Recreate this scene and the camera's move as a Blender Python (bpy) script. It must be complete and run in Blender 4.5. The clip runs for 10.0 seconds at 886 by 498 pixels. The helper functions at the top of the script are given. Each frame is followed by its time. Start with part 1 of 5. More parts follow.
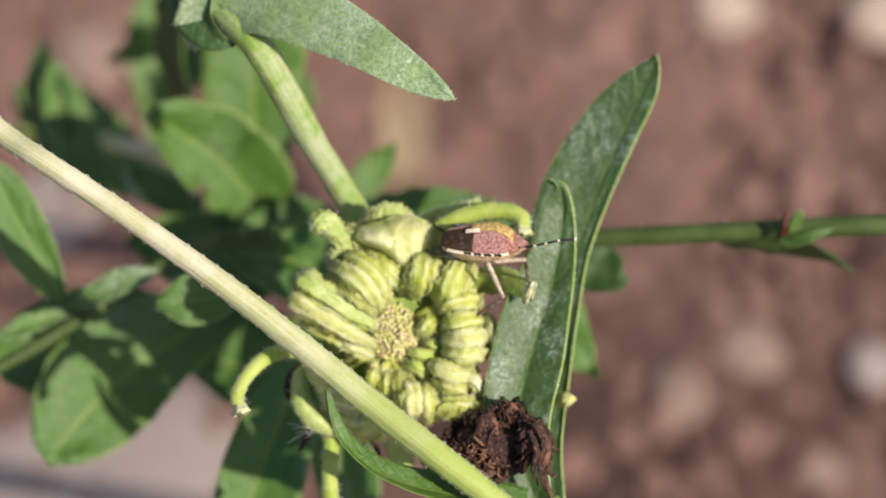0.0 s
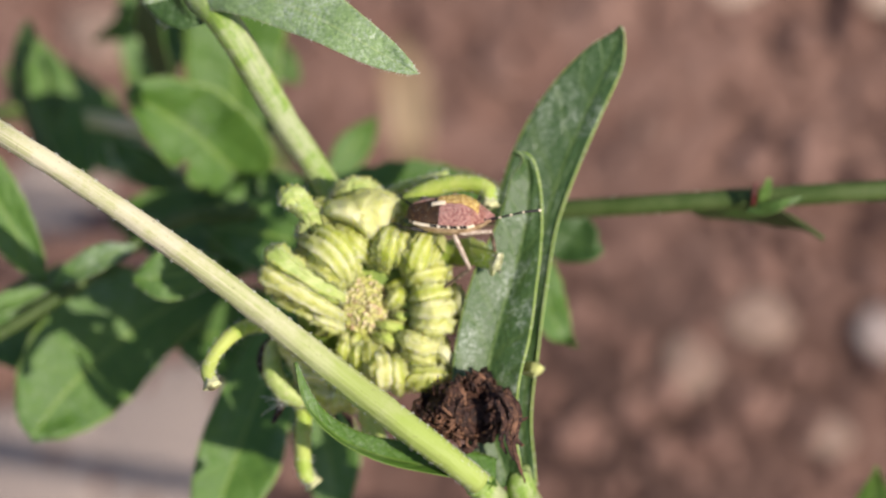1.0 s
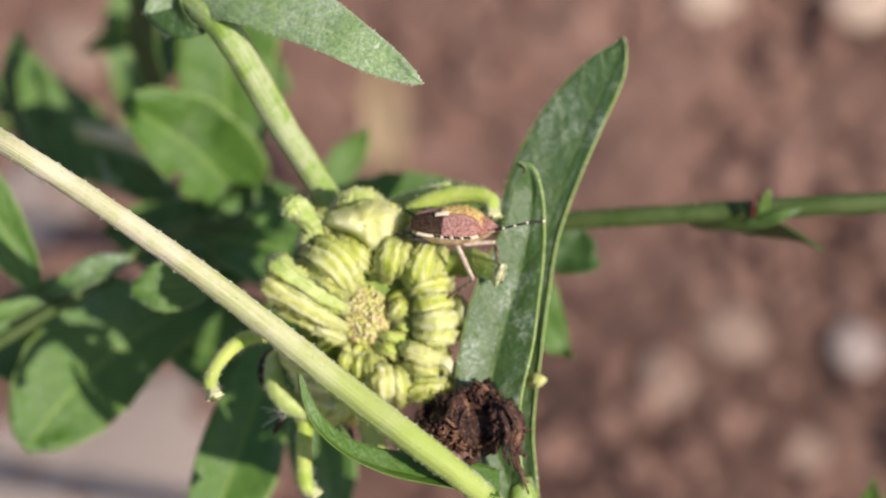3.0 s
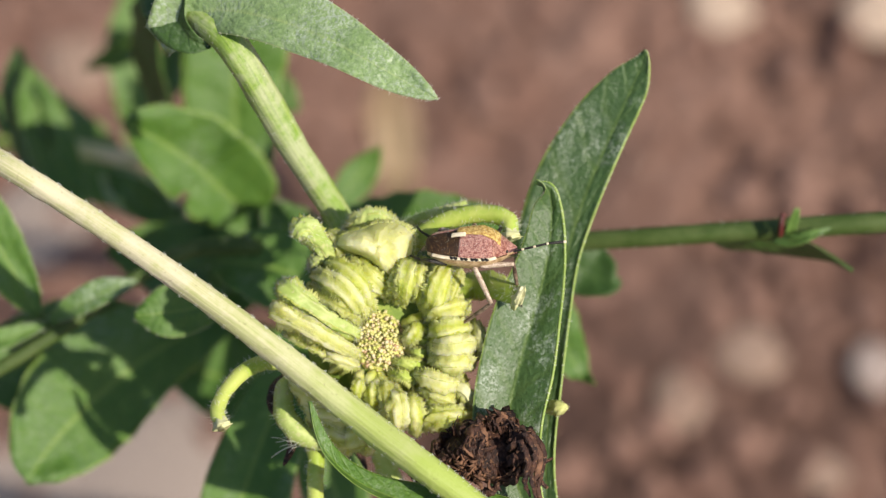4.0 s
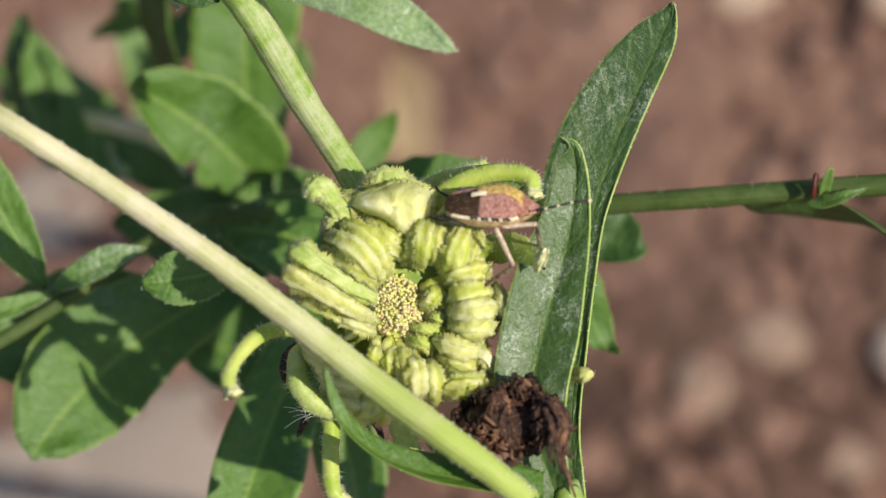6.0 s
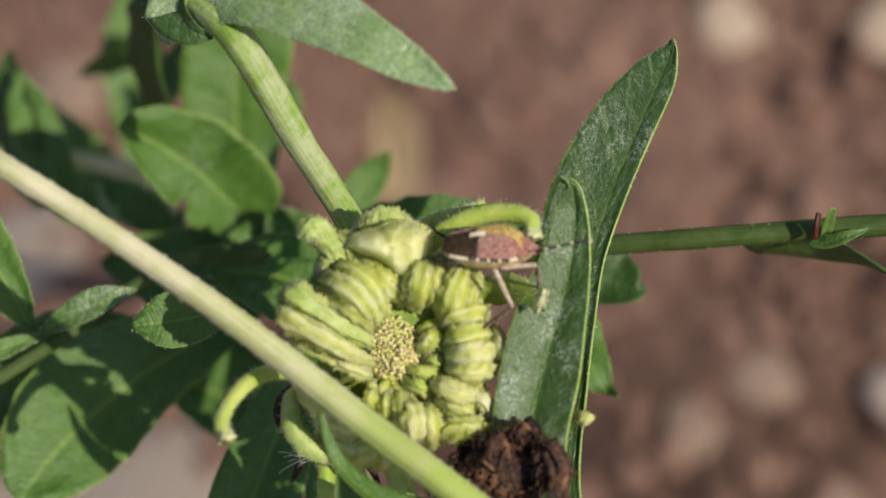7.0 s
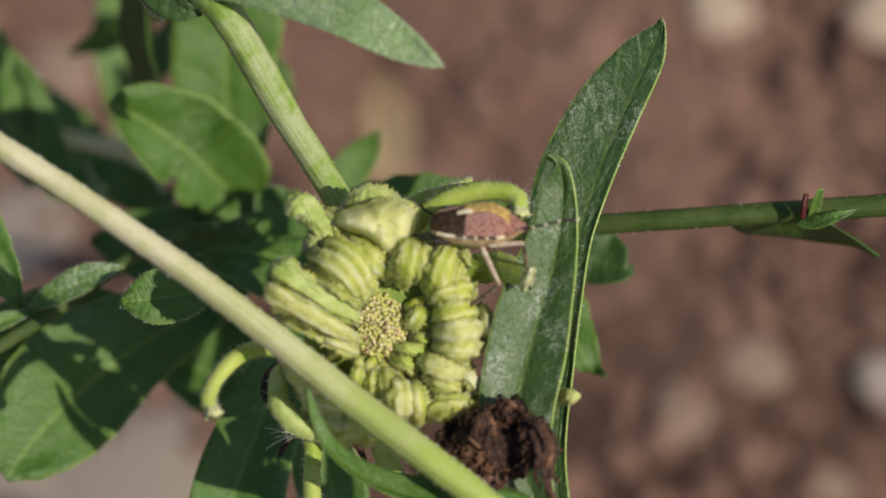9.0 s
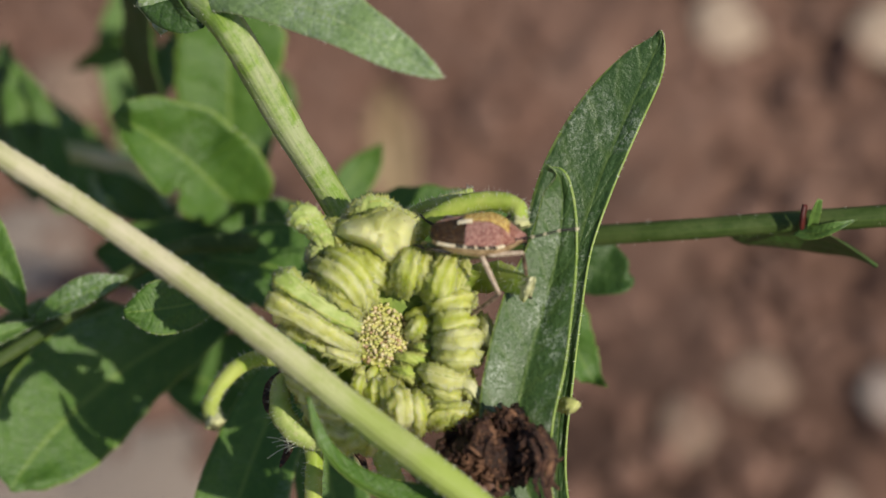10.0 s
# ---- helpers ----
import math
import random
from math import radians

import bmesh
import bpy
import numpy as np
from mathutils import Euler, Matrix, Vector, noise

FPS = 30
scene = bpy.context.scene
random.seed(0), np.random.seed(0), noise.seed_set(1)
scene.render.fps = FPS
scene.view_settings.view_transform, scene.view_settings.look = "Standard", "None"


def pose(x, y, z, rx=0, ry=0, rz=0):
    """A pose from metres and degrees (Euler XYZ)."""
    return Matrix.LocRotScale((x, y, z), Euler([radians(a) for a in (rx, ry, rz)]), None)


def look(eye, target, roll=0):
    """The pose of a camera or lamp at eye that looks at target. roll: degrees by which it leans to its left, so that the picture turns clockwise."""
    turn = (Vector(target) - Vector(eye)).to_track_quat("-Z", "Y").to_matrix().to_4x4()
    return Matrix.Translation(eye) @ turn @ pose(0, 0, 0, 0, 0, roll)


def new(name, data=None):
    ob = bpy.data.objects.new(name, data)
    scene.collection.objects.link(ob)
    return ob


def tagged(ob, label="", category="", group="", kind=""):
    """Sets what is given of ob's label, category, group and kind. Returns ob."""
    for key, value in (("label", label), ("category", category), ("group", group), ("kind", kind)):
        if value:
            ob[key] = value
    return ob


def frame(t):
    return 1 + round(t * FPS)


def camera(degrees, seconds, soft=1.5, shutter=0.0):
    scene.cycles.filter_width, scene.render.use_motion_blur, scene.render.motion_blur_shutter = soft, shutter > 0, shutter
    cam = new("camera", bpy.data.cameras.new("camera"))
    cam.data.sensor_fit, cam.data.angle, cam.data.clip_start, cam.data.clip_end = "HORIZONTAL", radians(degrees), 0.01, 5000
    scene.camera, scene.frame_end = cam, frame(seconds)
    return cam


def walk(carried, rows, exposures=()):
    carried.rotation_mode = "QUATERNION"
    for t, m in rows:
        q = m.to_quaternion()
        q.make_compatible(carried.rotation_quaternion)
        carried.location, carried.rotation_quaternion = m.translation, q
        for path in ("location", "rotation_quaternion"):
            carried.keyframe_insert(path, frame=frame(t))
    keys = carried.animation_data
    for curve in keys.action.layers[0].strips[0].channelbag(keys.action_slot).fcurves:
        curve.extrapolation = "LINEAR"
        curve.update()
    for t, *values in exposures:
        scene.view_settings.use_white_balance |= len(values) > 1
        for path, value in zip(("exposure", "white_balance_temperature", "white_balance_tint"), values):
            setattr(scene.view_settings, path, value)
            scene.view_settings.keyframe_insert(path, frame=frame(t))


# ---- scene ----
# Everything on the plant is laid out in millimetres along the plant's own slanted axes:
# x across, y up the slope, z out of the slope; its origin stands 0.40 m above the soil.
cam = camera(20.0, 10.0, soft=1.25)
cam.data.dof.use_dof = True
cam.data.dof.focus_distance = 0.3275
cam.data.dof.aperture_fstop = 12.8
PATH = [
    (0, 0.00029, -0.13736, 0.71124, 24.152, -0.100, 0.876),
    (0.5, 0.00729, -0.13758, 0.71508, 23.743, 1.025, 1.045),
    (1, 0.01048, -0.13871, 0.71461, 23.517, 1.056, 0.591),
    (1.5, 0.00804, -0.14064, 0.71791, 24.216, 1.087, 0.644),
    (2, 0.00549, -0.14027, 0.71878, 24.181, 0.480, 0.550),
    (2.5, 0.00098, -0.13988, 0.71464, 24.254, -0.691, -0.132),
    (2.7, 0.00404, -0.13998, 0.71455, 23.963, -0.017, 0.240),
    (3.8, 0.00157, -0.13449, 0.70399, 23.917, 0.135, 0.099),
    (4, 0.00222, -0.13314, 0.70089, 24.336, 0.269, 0.076),
    (4.5, 0.00377, -0.12936, 0.69344, 24.887, 0.410, -0.320),
    (5, 0.00293, -0.13193, 0.68776, 24.270, 0.739, -0.723),
    (5.2, 0.00226, -0.13225, 0.68668, 24.565, 0.335, -0.796),
    (6.3, 0.00063, -0.13182, 0.68605, 24.290, 0.752, 0.132),
    (6.5, -0.00085, -0.13139, 0.68391, 25.025, 0.442, -0.103),
    (7, -0.00085, -0.12965, 0.68100, 25.280, 0.263, -0.259),
    (7.5, -0.00111, -0.13279, 0.68100, 25.744, 0.145, -0.232),
    (8, -0.00033, -0.13232, 0.68052, 25.498, 0.016, -0.185),
    (8.5, 0.00006, -0.13116, 0.68115, 25.348, 0.003, 0.076),
    (9, 0.00000, -0.13101, 0.68096, 25.000, 0.000, 0.000),
    (9.5, -0.00050, -0.13102, 0.68246, 25.423, 0.001, 0.074),
    (10, 0.00100, -0.13319, 0.68223, 25.485, 0.198, 0.030),
]
walk(cam, [(t, pose(*p)) for t, *p in PATH], [(0.0, 0.47, 6550, 18), (2.7, 0.50, 6550, 18), (4.5, 0.52, 6800, 12), (6.5, 0.30, 6800, 10.5), (7.5, -0.04, 6800, 10), (8.0, -0.11, 6800, 10), (8.5, -0.08, 6800, 10), (9.0, -0.06, 6800, 10), (10.0, -0.04, 6800, 9.5)])

SLOPE = pose(0, 0, 0.40, 25)

# ---- light ----
SUN = (SLOPE.to_3x3() @ Vector((0.50, 0.085, 0.86))).normalized()
world = bpy.data.worlds.new("sky")
scene.world = world
world.use_nodes = True
wn, wl = world.node_tree.nodes, world.node_tree.links
sky = wn.new("ShaderNodeTexSky")
sky.sky_type = "NISHITA"
sky.sun_disc = False
sky.sun_elevation = math.asin(SUN.z)
sky.sun_rotation = math.atan2(SUN.x, SUN.y)
wl.new(sky.outputs["Color"], wn["Background"].inputs["Color"])
wn["Background"].inputs["Strength"].default_value = 0.095
sun_data = bpy.data.lights.new("sun", "SUN")
sun_data.energy, sun_data.angle, sun_data.color = 4.1, radians(0.53), (1.0, 0.93, 0.81)
sun = new("sun", sun_data)
sun.matrix_world = look(SUN * 3, (0, 0, 0.40))


# ---- materials ----
class Mat:
    """A node material with a few shorthand calls."""

    def __init__(self, name):
        self.m = bpy.data.materials.new(name)
        self.m.use_nodes = True
        self.n, self.l = self.m.node_tree.nodes, self.m.node_tree.links
        self.b = self.n["Principled BSDF"]
        self.out = self.n["Material Output"]

    def node(self, kind, **values):
        nd = self.n.new("ShaderNode" + kind)
        for k, v in values.items():
            if k in nd.inputs:
                nd.inputs[k].default_value = v
        return nd

    def link(self, a, b):
        self.l.new(a, b)

    def coords(self, kind="Object"):
        return self.node("TexCoord").outputs[kind]

    def noise(self, vec, scale, detail=4.0, rough=0.55):
        nd = self.node("TexNoise", Scale=scale, Detail=detail, Roughness=rough)
        self.link(vec, nd.inputs["Vector"])
        return nd.outputs["Fac"]

    def ramp(self, fac, stops):
        nd = self.node("ValToRGB")
        e = nd.color_ramp.elements
        while len(e) < len(stops):
            e.new(0.5)
        for i, (p, c) in enumerate(stops):
            e[i].position, e[i].color = p, (*c, 1.0) if len(c) == 3 else c
        self.link(fac, nd.inputs["Fac"])
        return nd.outputs["Color"]

    def mix(self, fac, a, b, kind="MIX"):
        nd = self.n.new("ShaderNodeMix")
        nd.data_type, nd.blend_type = "RGBA", kind
        for s, v in ((nd.inputs[0], fac), (nd.inputs[6], a), (nd.inputs[7], b)):
            if hasattr(v, "links"):
                self.link(v, s)
            elif isinstance(v, tuple):
                s.default_value = (*v, 1.0)
            else:
                s.default_value = v
        return nd.outputs[2]

    def math(self, op, a, b=0.0, c=0.0):
        nd = self.n.new("ShaderNodeMath")
        nd.operation = op
        for s, v in zip(nd.inputs, (a, b, c)):
            if hasattr(v, "links"):
                self.link(v, s)
            else:
                s.default_value = v
        return nd.outputs[0]

    def bump(self, height, strength, distance):
        nd = self.node("Bump", Strength=strength, Distance=distance)
        self.link(height, nd.inputs["Height"])
        self.link(nd.outputs["Normal"], self.b.inputs["Normal"])

    def finish(self, color, rough=0.5, translucent=0.0, spec=0.5, thin=None):
        if hasattr(color, "links"):
            self.link(color, self.b.inputs["Base Color"])
        else:
            self.b.inputs["Base Color"].default_value = (*color, 1.0)
        if hasattr(rough, "links"):
            self.link(rough, self.b.inputs["Roughness"])
        else:
            self.b.inputs["Roughness"].default_value = rough
        self.b.inputs["Specular IOR Level"].default_value = spec
        if translucent:
            tr = self.node("BsdfTranslucent")
            if thin:
                tr.inputs["Color"].default_value = (*thin, 1.0)
            elif hasattr(color, "links"):
                self.link(color, tr.inputs["Color"])
            mx = self.node("MixShader", Fac=translucent)
            self.link(self.b.outputs[0], mx.inputs[1])
            self.link(tr.outputs[0], mx.inputs[2])
            self.link(mx.outputs[0], self.out.inputs["Surface"])
        return self.m


def leaf_material(name, dark, light, dust=0.35, edge=(0.32, 0.44, 0.10), meal=(0.50, 0.66), sheen=0.33, ribbed=0.55):
    """A fleshy, finely felted leaf: u runs along it, v across."""
    k = Mat(name)
    uv, ob = k.coords("UV"), k.coords("Object")
    sp = k.node("SeparateXYZ")
    k.link(uv, sp.inputs[0])
    u, v = sp.outputs[0], sp.outputs[1]
    across = k.math("ABSOLUTE", k.math("SUBTRACT", v, 0.5))
    base = k.mix(k.noise(ob, 130.0, 3.0), dark, light)
    fine = k.noise(ob, 1600.0, 3.0, 0.7)
    base = k.mix(k.math("MULTIPLY", k.math("SUBTRACT", fine, 0.35), 0.9), base, tuple(min(1, c * 1.7) for c in light))
    # side veins: slanting stripes off the midrib, wavering
    wob = k.math("MULTIPLY", k.noise(ob, 220.0, 2.0), 0.9)
    ph = k.math("ADD", k.math("SUBTRACT", k.math("MULTIPLY", u, 12.0), k.math("MULTIPLY", across, 2.6)), wob)
    vein = k.math("POWER", k.math("ABSOLUTE", k.math("SINE", k.math("MULTIPLY", ph, 3.1416))), 14.0)
    base = k.mix(k.math("MULTIPLY", vein, 0.07), base, edge)
    rib = k.math("SUBTRACT", 1.0, k.math("SMOOTH_MIN", k.math("MULTIPLY", across, 26.0), 1.0, 0.2))
    base = k.mix(k.math("MULTIPLY", k.math("MAXIMUM", rib, 0.0), ribbed), base, edge)
    rim = k.math("MULTIPLY", k.math("MAXIMUM", k.math("SUBTRACT", across, 0.470), 0.0), 40.0)
    base = k.mix(k.math("MINIMUM", rim, 0.8), base, edge)
    # pale mealy patches
    pat = k.ramp(k.noise(ob, 62.0, 6.0, 0.75), [(meal[0], (0, 0, 0)), (meal[1], (1, 1, 1))])
    spk = k.ramp(k.noise(ob, 1900.0, 3.0, 0.8), [(0.44, (0, 0, 0)), (0.60, (1, 1, 1))])
    base = k.mix(k.math("MULTIPLY", k.math("MULTIPLY", pat, spk), dust), base, (0.55, 0.62, 0.52))
    h = k.math("ADD", k.math("MULTIPLY", fine, 0.5), k.math("ADD", k.math("MULTIPLY", vein, -0.12), k.noise(ob, 420.0, 2.0)))
    k.bump(h, 0.8, 0.0005)
    return k.finish(base, k.ramp(fine, [(0.3, (sheen,) * 3), (0.7, (sheen + 0.25,) * 3)]), 0.24, 0.55)


def stem_material(name, dark, light, pale, fresh=None):
    """A ribbed stem: u runs round it, v along."""
    k = Mat(name)
    uv, ob = k.coords("UV"), k.coords("Object")
    mp = k.node("Mapping")
    mp.inputs["Scale"].default_value = (7.0, 1.6, 1.0)
    k.link(uv, mp.inputs["Vector"])
    streak = k.noise(mp.outputs[0], 3.0, 4.0, 0.6)
    base = k.mix(k.ramp(streak, [(0.35, (0, 0, 0)), (0.65, (1, 1, 1))]), dark, light)
    patch = k.ramp(k.noise(ob, 110.0, 6.0, 0.7), [(0.46, (0, 0, 0)), (0.58, (1, 1, 1))])
    mq = k.node("Mapping")
    mq.inputs["Scale"].default_value = (9.0, 16.0, 1.0)
    k.link(uv, mq.inputs["Vector"])
    long = k.ramp(k.noise(mq.outputs[0], 1.0, 5.0, 0.7), [(0.48, (0, 0, 0)), (0.60, (1, 1, 1))])
    base = k.mix(k.math("MULTIPLY", patch, 0.5), base, pale)
    base = k.mix(k.math("MULTIPLY", long, 0.24), base, pale)
    if fresh:
        sp = k.node("SeparateXYZ")
        k.link(uv, sp.inputs[0])
        along = k.math("ADD", sp.outputs[1], k.math("MULTIPLY", k.math("SUBTRACT", k.noise(ob, 140.0), 0.5), 0.25))
        base = k.mix(k.ramp(along, [(0.52, (0, 0, 0)), (0.80, (0.8,) * 3)]), base, fresh)
    dots = k.ramp(k.noise(ob, 1500.0, 2.0, 0.6), [(0.66, (0, 0, 0)), (0.74, (1, 1, 1))])
    base = k.mix(k.math("MULTIPLY", dots, 0.35), base, (0.16, 0.12, 0.07))
    k.bump(k.math("ADD", streak, k.math("MULTIPLY", k.noise(ob, 2200.0, 3.0), 0.5)), 0.5, 0.0003)
    return k.finish(base, 0.62, 0.14, 0.35)


def achene_material(name, low, high, cream):
    """Unripe seeds: lime green, cream on the ridges, waxy and a little see-through; u counts the ridges, v runs along."""
    k = Mat(name)
    uv, ob = k.coords("UV"), k.coords("Object")
    info = k.node("ObjectInfo")
    base = k.mix(info.outputs["Random"], low, high)
    sp = k.node("SeparateXYZ")
    k.link(uv, sp.inputs[0])
    # greener at both ends
    end = k.math("ABSOLUTE", k.math("SUBTRACT", sp.outputs[1], 0.5))
    end = k.math("ADD", end, k.math("MULTIPLY", k.math("SUBTRACT", k.noise(ob, 300.0, 3.0), 0.5), 0.4))
    base = k.mix(k.ramp(end, [(0.28, (0, 0, 0)), (0.56, (0.7,) * 3)]), base, (0.38, 0.49, 0.075))
    # cream ridges, broken along their length
    off = k.math("ABSOLUTE", k.math("SUBTRACT", k.math("FRACT", k.math("ADD", sp.outputs[0], 0.5)), 0.5))
    off = k.math("ADD", off, k.math("MULTIPLY", k.math("SUBTRACT", k.noise(ob, 420.0, 4.0), 0.5), 0.75))
    ridge = k.ramp(off, [(0.02, (1, 1, 1)), (0.46, (0, 0, 0))])
    part_way = k.ramp(k.noise(ob, 230.0, 3.0, 0.6), [(0.38, (cream,) * 3), (0.62, (0.92,) * 3)])
    base = k.mix(k.math("MULTIPLY", ridge, part_way), base, (0.86, 0.85, 0.48))
    spot = k.ramp(k.noise(ob, 900.0, 2.0, 0.7), [(0.72, (0, 0, 0)), (0.75, (1, 1, 1))])
    base = k.mix(k.math("MULTIPLY", spot, 0.7), base, (0.13, 0.08, 0.03))
    k.bump(k.math("ADD", k.noise(ob, 1700.0, 3.0, 0.7), k.noise(ob, 600.0, 2.0)), 0.6, 0.0004)
    k.b.inputs["Subsurface Weight"].default_value = 0.8
    k.b.inputs["Subsurface Radius"].default_value = (1.0, 0.9, 0.25)
    k.b.inputs["Subsurface Scale"].default_value = 0.0026
    return k.finish(base, 0.46, 0.30, 0.4)


def grain_material(name, a, b, scale, rough=0.7, bump=0.5, dist=0.0003, trans=0.0, spot=None, spec=0.4):
    k = Mat(name)
    ob = k.coords("Object")
    base = k.mix(k.ramp(k.noise(ob, scale, 5.0, 0.65), [(0.40, (0, 0, 0)), (0.60, (1, 1, 1))]), a, b)
    if spot:
        base = k.mix(k.ramp(k.noise(ob, scale * 3.1, 2.0, 0.6), [(0.58, (0, 0, 0)), (0.66, (1, 1, 1))]), base, spot)
    k.bump(k.noise(ob, scale * 2.0, 4.0, 0.7), bump, dist)
    return k.finish(base, rough, trans, spec)


def soil_material():
    k = Mat("soil")
    ob = k.coords("Object")
    big = k.noise(ob, 22.0, 5.0, 0.6)
    base = k.ramp(big, [(0.30, (0.116, 0.061, 0.044)), (0.52, (0.190, 0.106, 0.078)), (0.72, (0.275, 0.169, 0.128))])
    base = k.mix(k.ramp(k.noise(ob, 160.0, 4.0, 0.7), [(0.4, (0, 0, 0)), (0.75, (0.7,) * 3)]), base, (0.28, 0.182, 0.142))
    base = k.mix(k.ramp(k.noise(ob, 75.0, 3.0, 0.6), [(0.58, (0, 0, 0)), (0.75, (0.7,) * 3)]), base, (0.085, 0.045, 0.034))
    sp = k.node("SeparateXYZ")
    k.link(ob, sp.inputs[0])
    # shade painted into the soil round the plant's foot, uneven at its edge
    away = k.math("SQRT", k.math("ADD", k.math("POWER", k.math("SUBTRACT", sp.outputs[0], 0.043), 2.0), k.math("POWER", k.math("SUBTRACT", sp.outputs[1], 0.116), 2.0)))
    soil_shade = k.math("ADD", away, k.math("MULTIPLY", k.noise(ob, 9.0, 3.0), 0.12))
    base = k.mix(k.ramp(soil_shade, [(0.075, (0.92,) * 3), (0.16, (0, 0, 0))]), base, (0.055, 0.032, 0.025))
    k.bump(k.math("ADD", k.noise(ob, 260.0, 6.0, 0.7), big), 0.7, 0.004)
    return k.finish(base, 0.92, 0.0, 0.2)


def bead_material():
    """Spent disc florets: each one yellow, tan or pinkish."""
    k = Mat("disc_bead")
    geo = k.node("NewGeometry")
    base = k.ramp(geo.outputs["Random Per Island"], [(0.0, (0.54, 0.57, 0.14)), (0.40, (0.68, 0.66, 0.26)), (0.70, (0.80, 0.72, 0.44)), (0.93, (0.70, 0.54, 0.36)), (1.0, (0.42, 0.24, 0.12))])
    k.bump(k.noise(k.coords("Object"), 1800.0, 3.0), 0.4, 0.0001)
    return k.finish(base, 0.4, 0.15, 0.5)


LEAF = leaf_material("leaf_green", (0.036, 0.086, 0.019), (0.071, 0.134, 0.037), 0.95, ribbed=0.22, sheen=0.30)
# darker copy of the leaf green: shade is put into its colour
LEAF_SHADED = leaf_material("leaf_shaded", (0.028, 0.075, 0.012), (0.055, 0.120, 0.022), 0.1, (0.09, 0.17, 0.035))
LEAF_TALL = leaf_material("leaf_tall", (0.026, 0.066, 0.016), (0.053, 0.110, 0.030), 0.85, ribbed=0.2, sheen=0.32)
MARGIN = grain_material("leaf_margin", (0.26, 0.40, 0.075), (0.40, 0.53, 0.15), 500.0, 0.4, 0.3, 0.0002, 0.3)
LEAF_TOP = leaf_material("leaf_fresh", (0.062, 0.140, 0.022), (0.125, 0.235, 0.050), 0.9)
# colour and meal lightened in place of the gloss on the bend leaf
LEAF_SHEEN = leaf_material("leaf_pale_sheen", (0.138, 0.245, 0.068), (0.30, 0.42, 0.18), 0.85, (0.38, 0.49, 0.18), (0.40, 0.62), 0.24)
LEAF_FAR = leaf_material("leaf_lower", (0.036, 0.108, 0.011), (0.090, 0.190, 0.024), 0.25, (0.24, 0.36, 0.06), (0.5, 0.66), 0.40)
LEAF_DRY = grain_material("dry_leaf", (0.30, 0.21, 0.12), (0.42, 0.32, 0.20), 60.0, 0.8, trans=0.25)
STEM = stem_material("flower_stalk", (0.160, 0.285, 0.036), (0.30, 0.44, 0.080), (0.56, 0.56, 0.38))
STEM_PALE = stem_material("pale_stalk", (0.40, 0.43, 0.17), (0.56, 0.54, 0.31), (0.70, 0.63, 0.48), (0.32, 0.44, 0.06))
# lower stems darkened: the weak light on them is put into the colour
STEM_DIM = stem_material("lower_stalk", (0.030, 0.062, 0.008), (0.056, 0.100, 0.014), (0.10, 0.14, 0.04))
SEED = achene_material("unripe_seed", (0.48, 0.565, 0.065), (0.62, 0.655, 0.145), 0.12)
SEED_PALE = achene_material("unripe_pale_seed", (0.58, 0.63, 0.13), (0.71, 0.72, 0.28), 0.55)
HOOK = grain_material("seed_hook", (0.36, 0.50, 0.07), (0.52, 0.60, 0.15), 240.0, 0.45, 0.4, 0.0002, 0.2)
HOOK_TIP = grain_material("seed_hook_tip", (0.60, 0.62, 0.28), (0.70, 0.70, 0.42), 300.0, 0.5, 0.4, 0.0002, 0.2)
TEETH = grain_material("seed_teeth", (0.51, 0.57, 0.12), (0.65, 0.67, 0.27), 300.0, 0.5, 0.3, 0.0002, 0.3)
HAIRY = grain_material("hairy_seed", (0.35, 0.465, 0.11), (0.49, 0.575, 0.19), 330.0, 0.5, 0.4, 0.0003, 0.2, (0.48, 0.52, 0.22))
BEAD = bead_material()
HEART = grain_material("disc_bed", (0.52, 0.54, 0.14), (0.64, 0.59, 0.26), 700.0, 0.7)
DARK_SEAT = grain_material("receptacle", (0.14, 0.22, 0.03), (0.26, 0.34, 0.06), 400.0, 0.7)
HAIR = grain_material("plant_hair", (0.74, 0.77, 0.62), (0.86, 0.88, 0.80), 400.0, 0.35, 0.1, 0.0001, 0.45)
WITHER = grain_material("withered_petal", (0.016, 0.0062, 0.004), (0.066, 0.027, 0.015), 620.0, 0.6, 0.9, 0.0007, 0.0, (0.15, 0.075, 0.038), 0.4)
WITHER_TIP = grain_material("withered_strand", (0.062, 0.027, 0.015), (0.23, 0.115, 0.062), 480.0, 0.75, 0.8, 0.0004, 0.1)
SCAR = grain_material("stalk_scar", (0.16, 0.11, 0.06), (0.50, 0.46, 0.36), 900.0, 0.8, 0.8, 0.0004, 0.0, (0.62, 0.58, 0.48))
RED = grain_material("red_stipule", (0.060, 0.009, 0.007), (0.11, 0.018, 0.012), 500.0, 0.5)
CORIUM = grain_material("bug_corium", (0.22, 0.052, 0.042), (0.54, 0.28, 0.22), 3400.0, 0.30, 0.9, 0.0003, 0.0, (0.74, 0.56, 0.48), 0.6)
SCUTUM = grain_material("bug_scutellum", (0.42, 0.23, 0.05), (0.80, 0.60, 0.19), 2600.0, 0.24, 0.9, 0.0003, 0.0, (0.26, 0.09, 0.04), 0.7)
PRONOTUM = grain_material("bug_pronotum", (0.22, 0.062, 0.044), (0.54, 0.29, 0.21), 2600.0, 0.28, 0.9, 0.0003, 0.0, (0.15, 0.045, 0.03), 0.7)
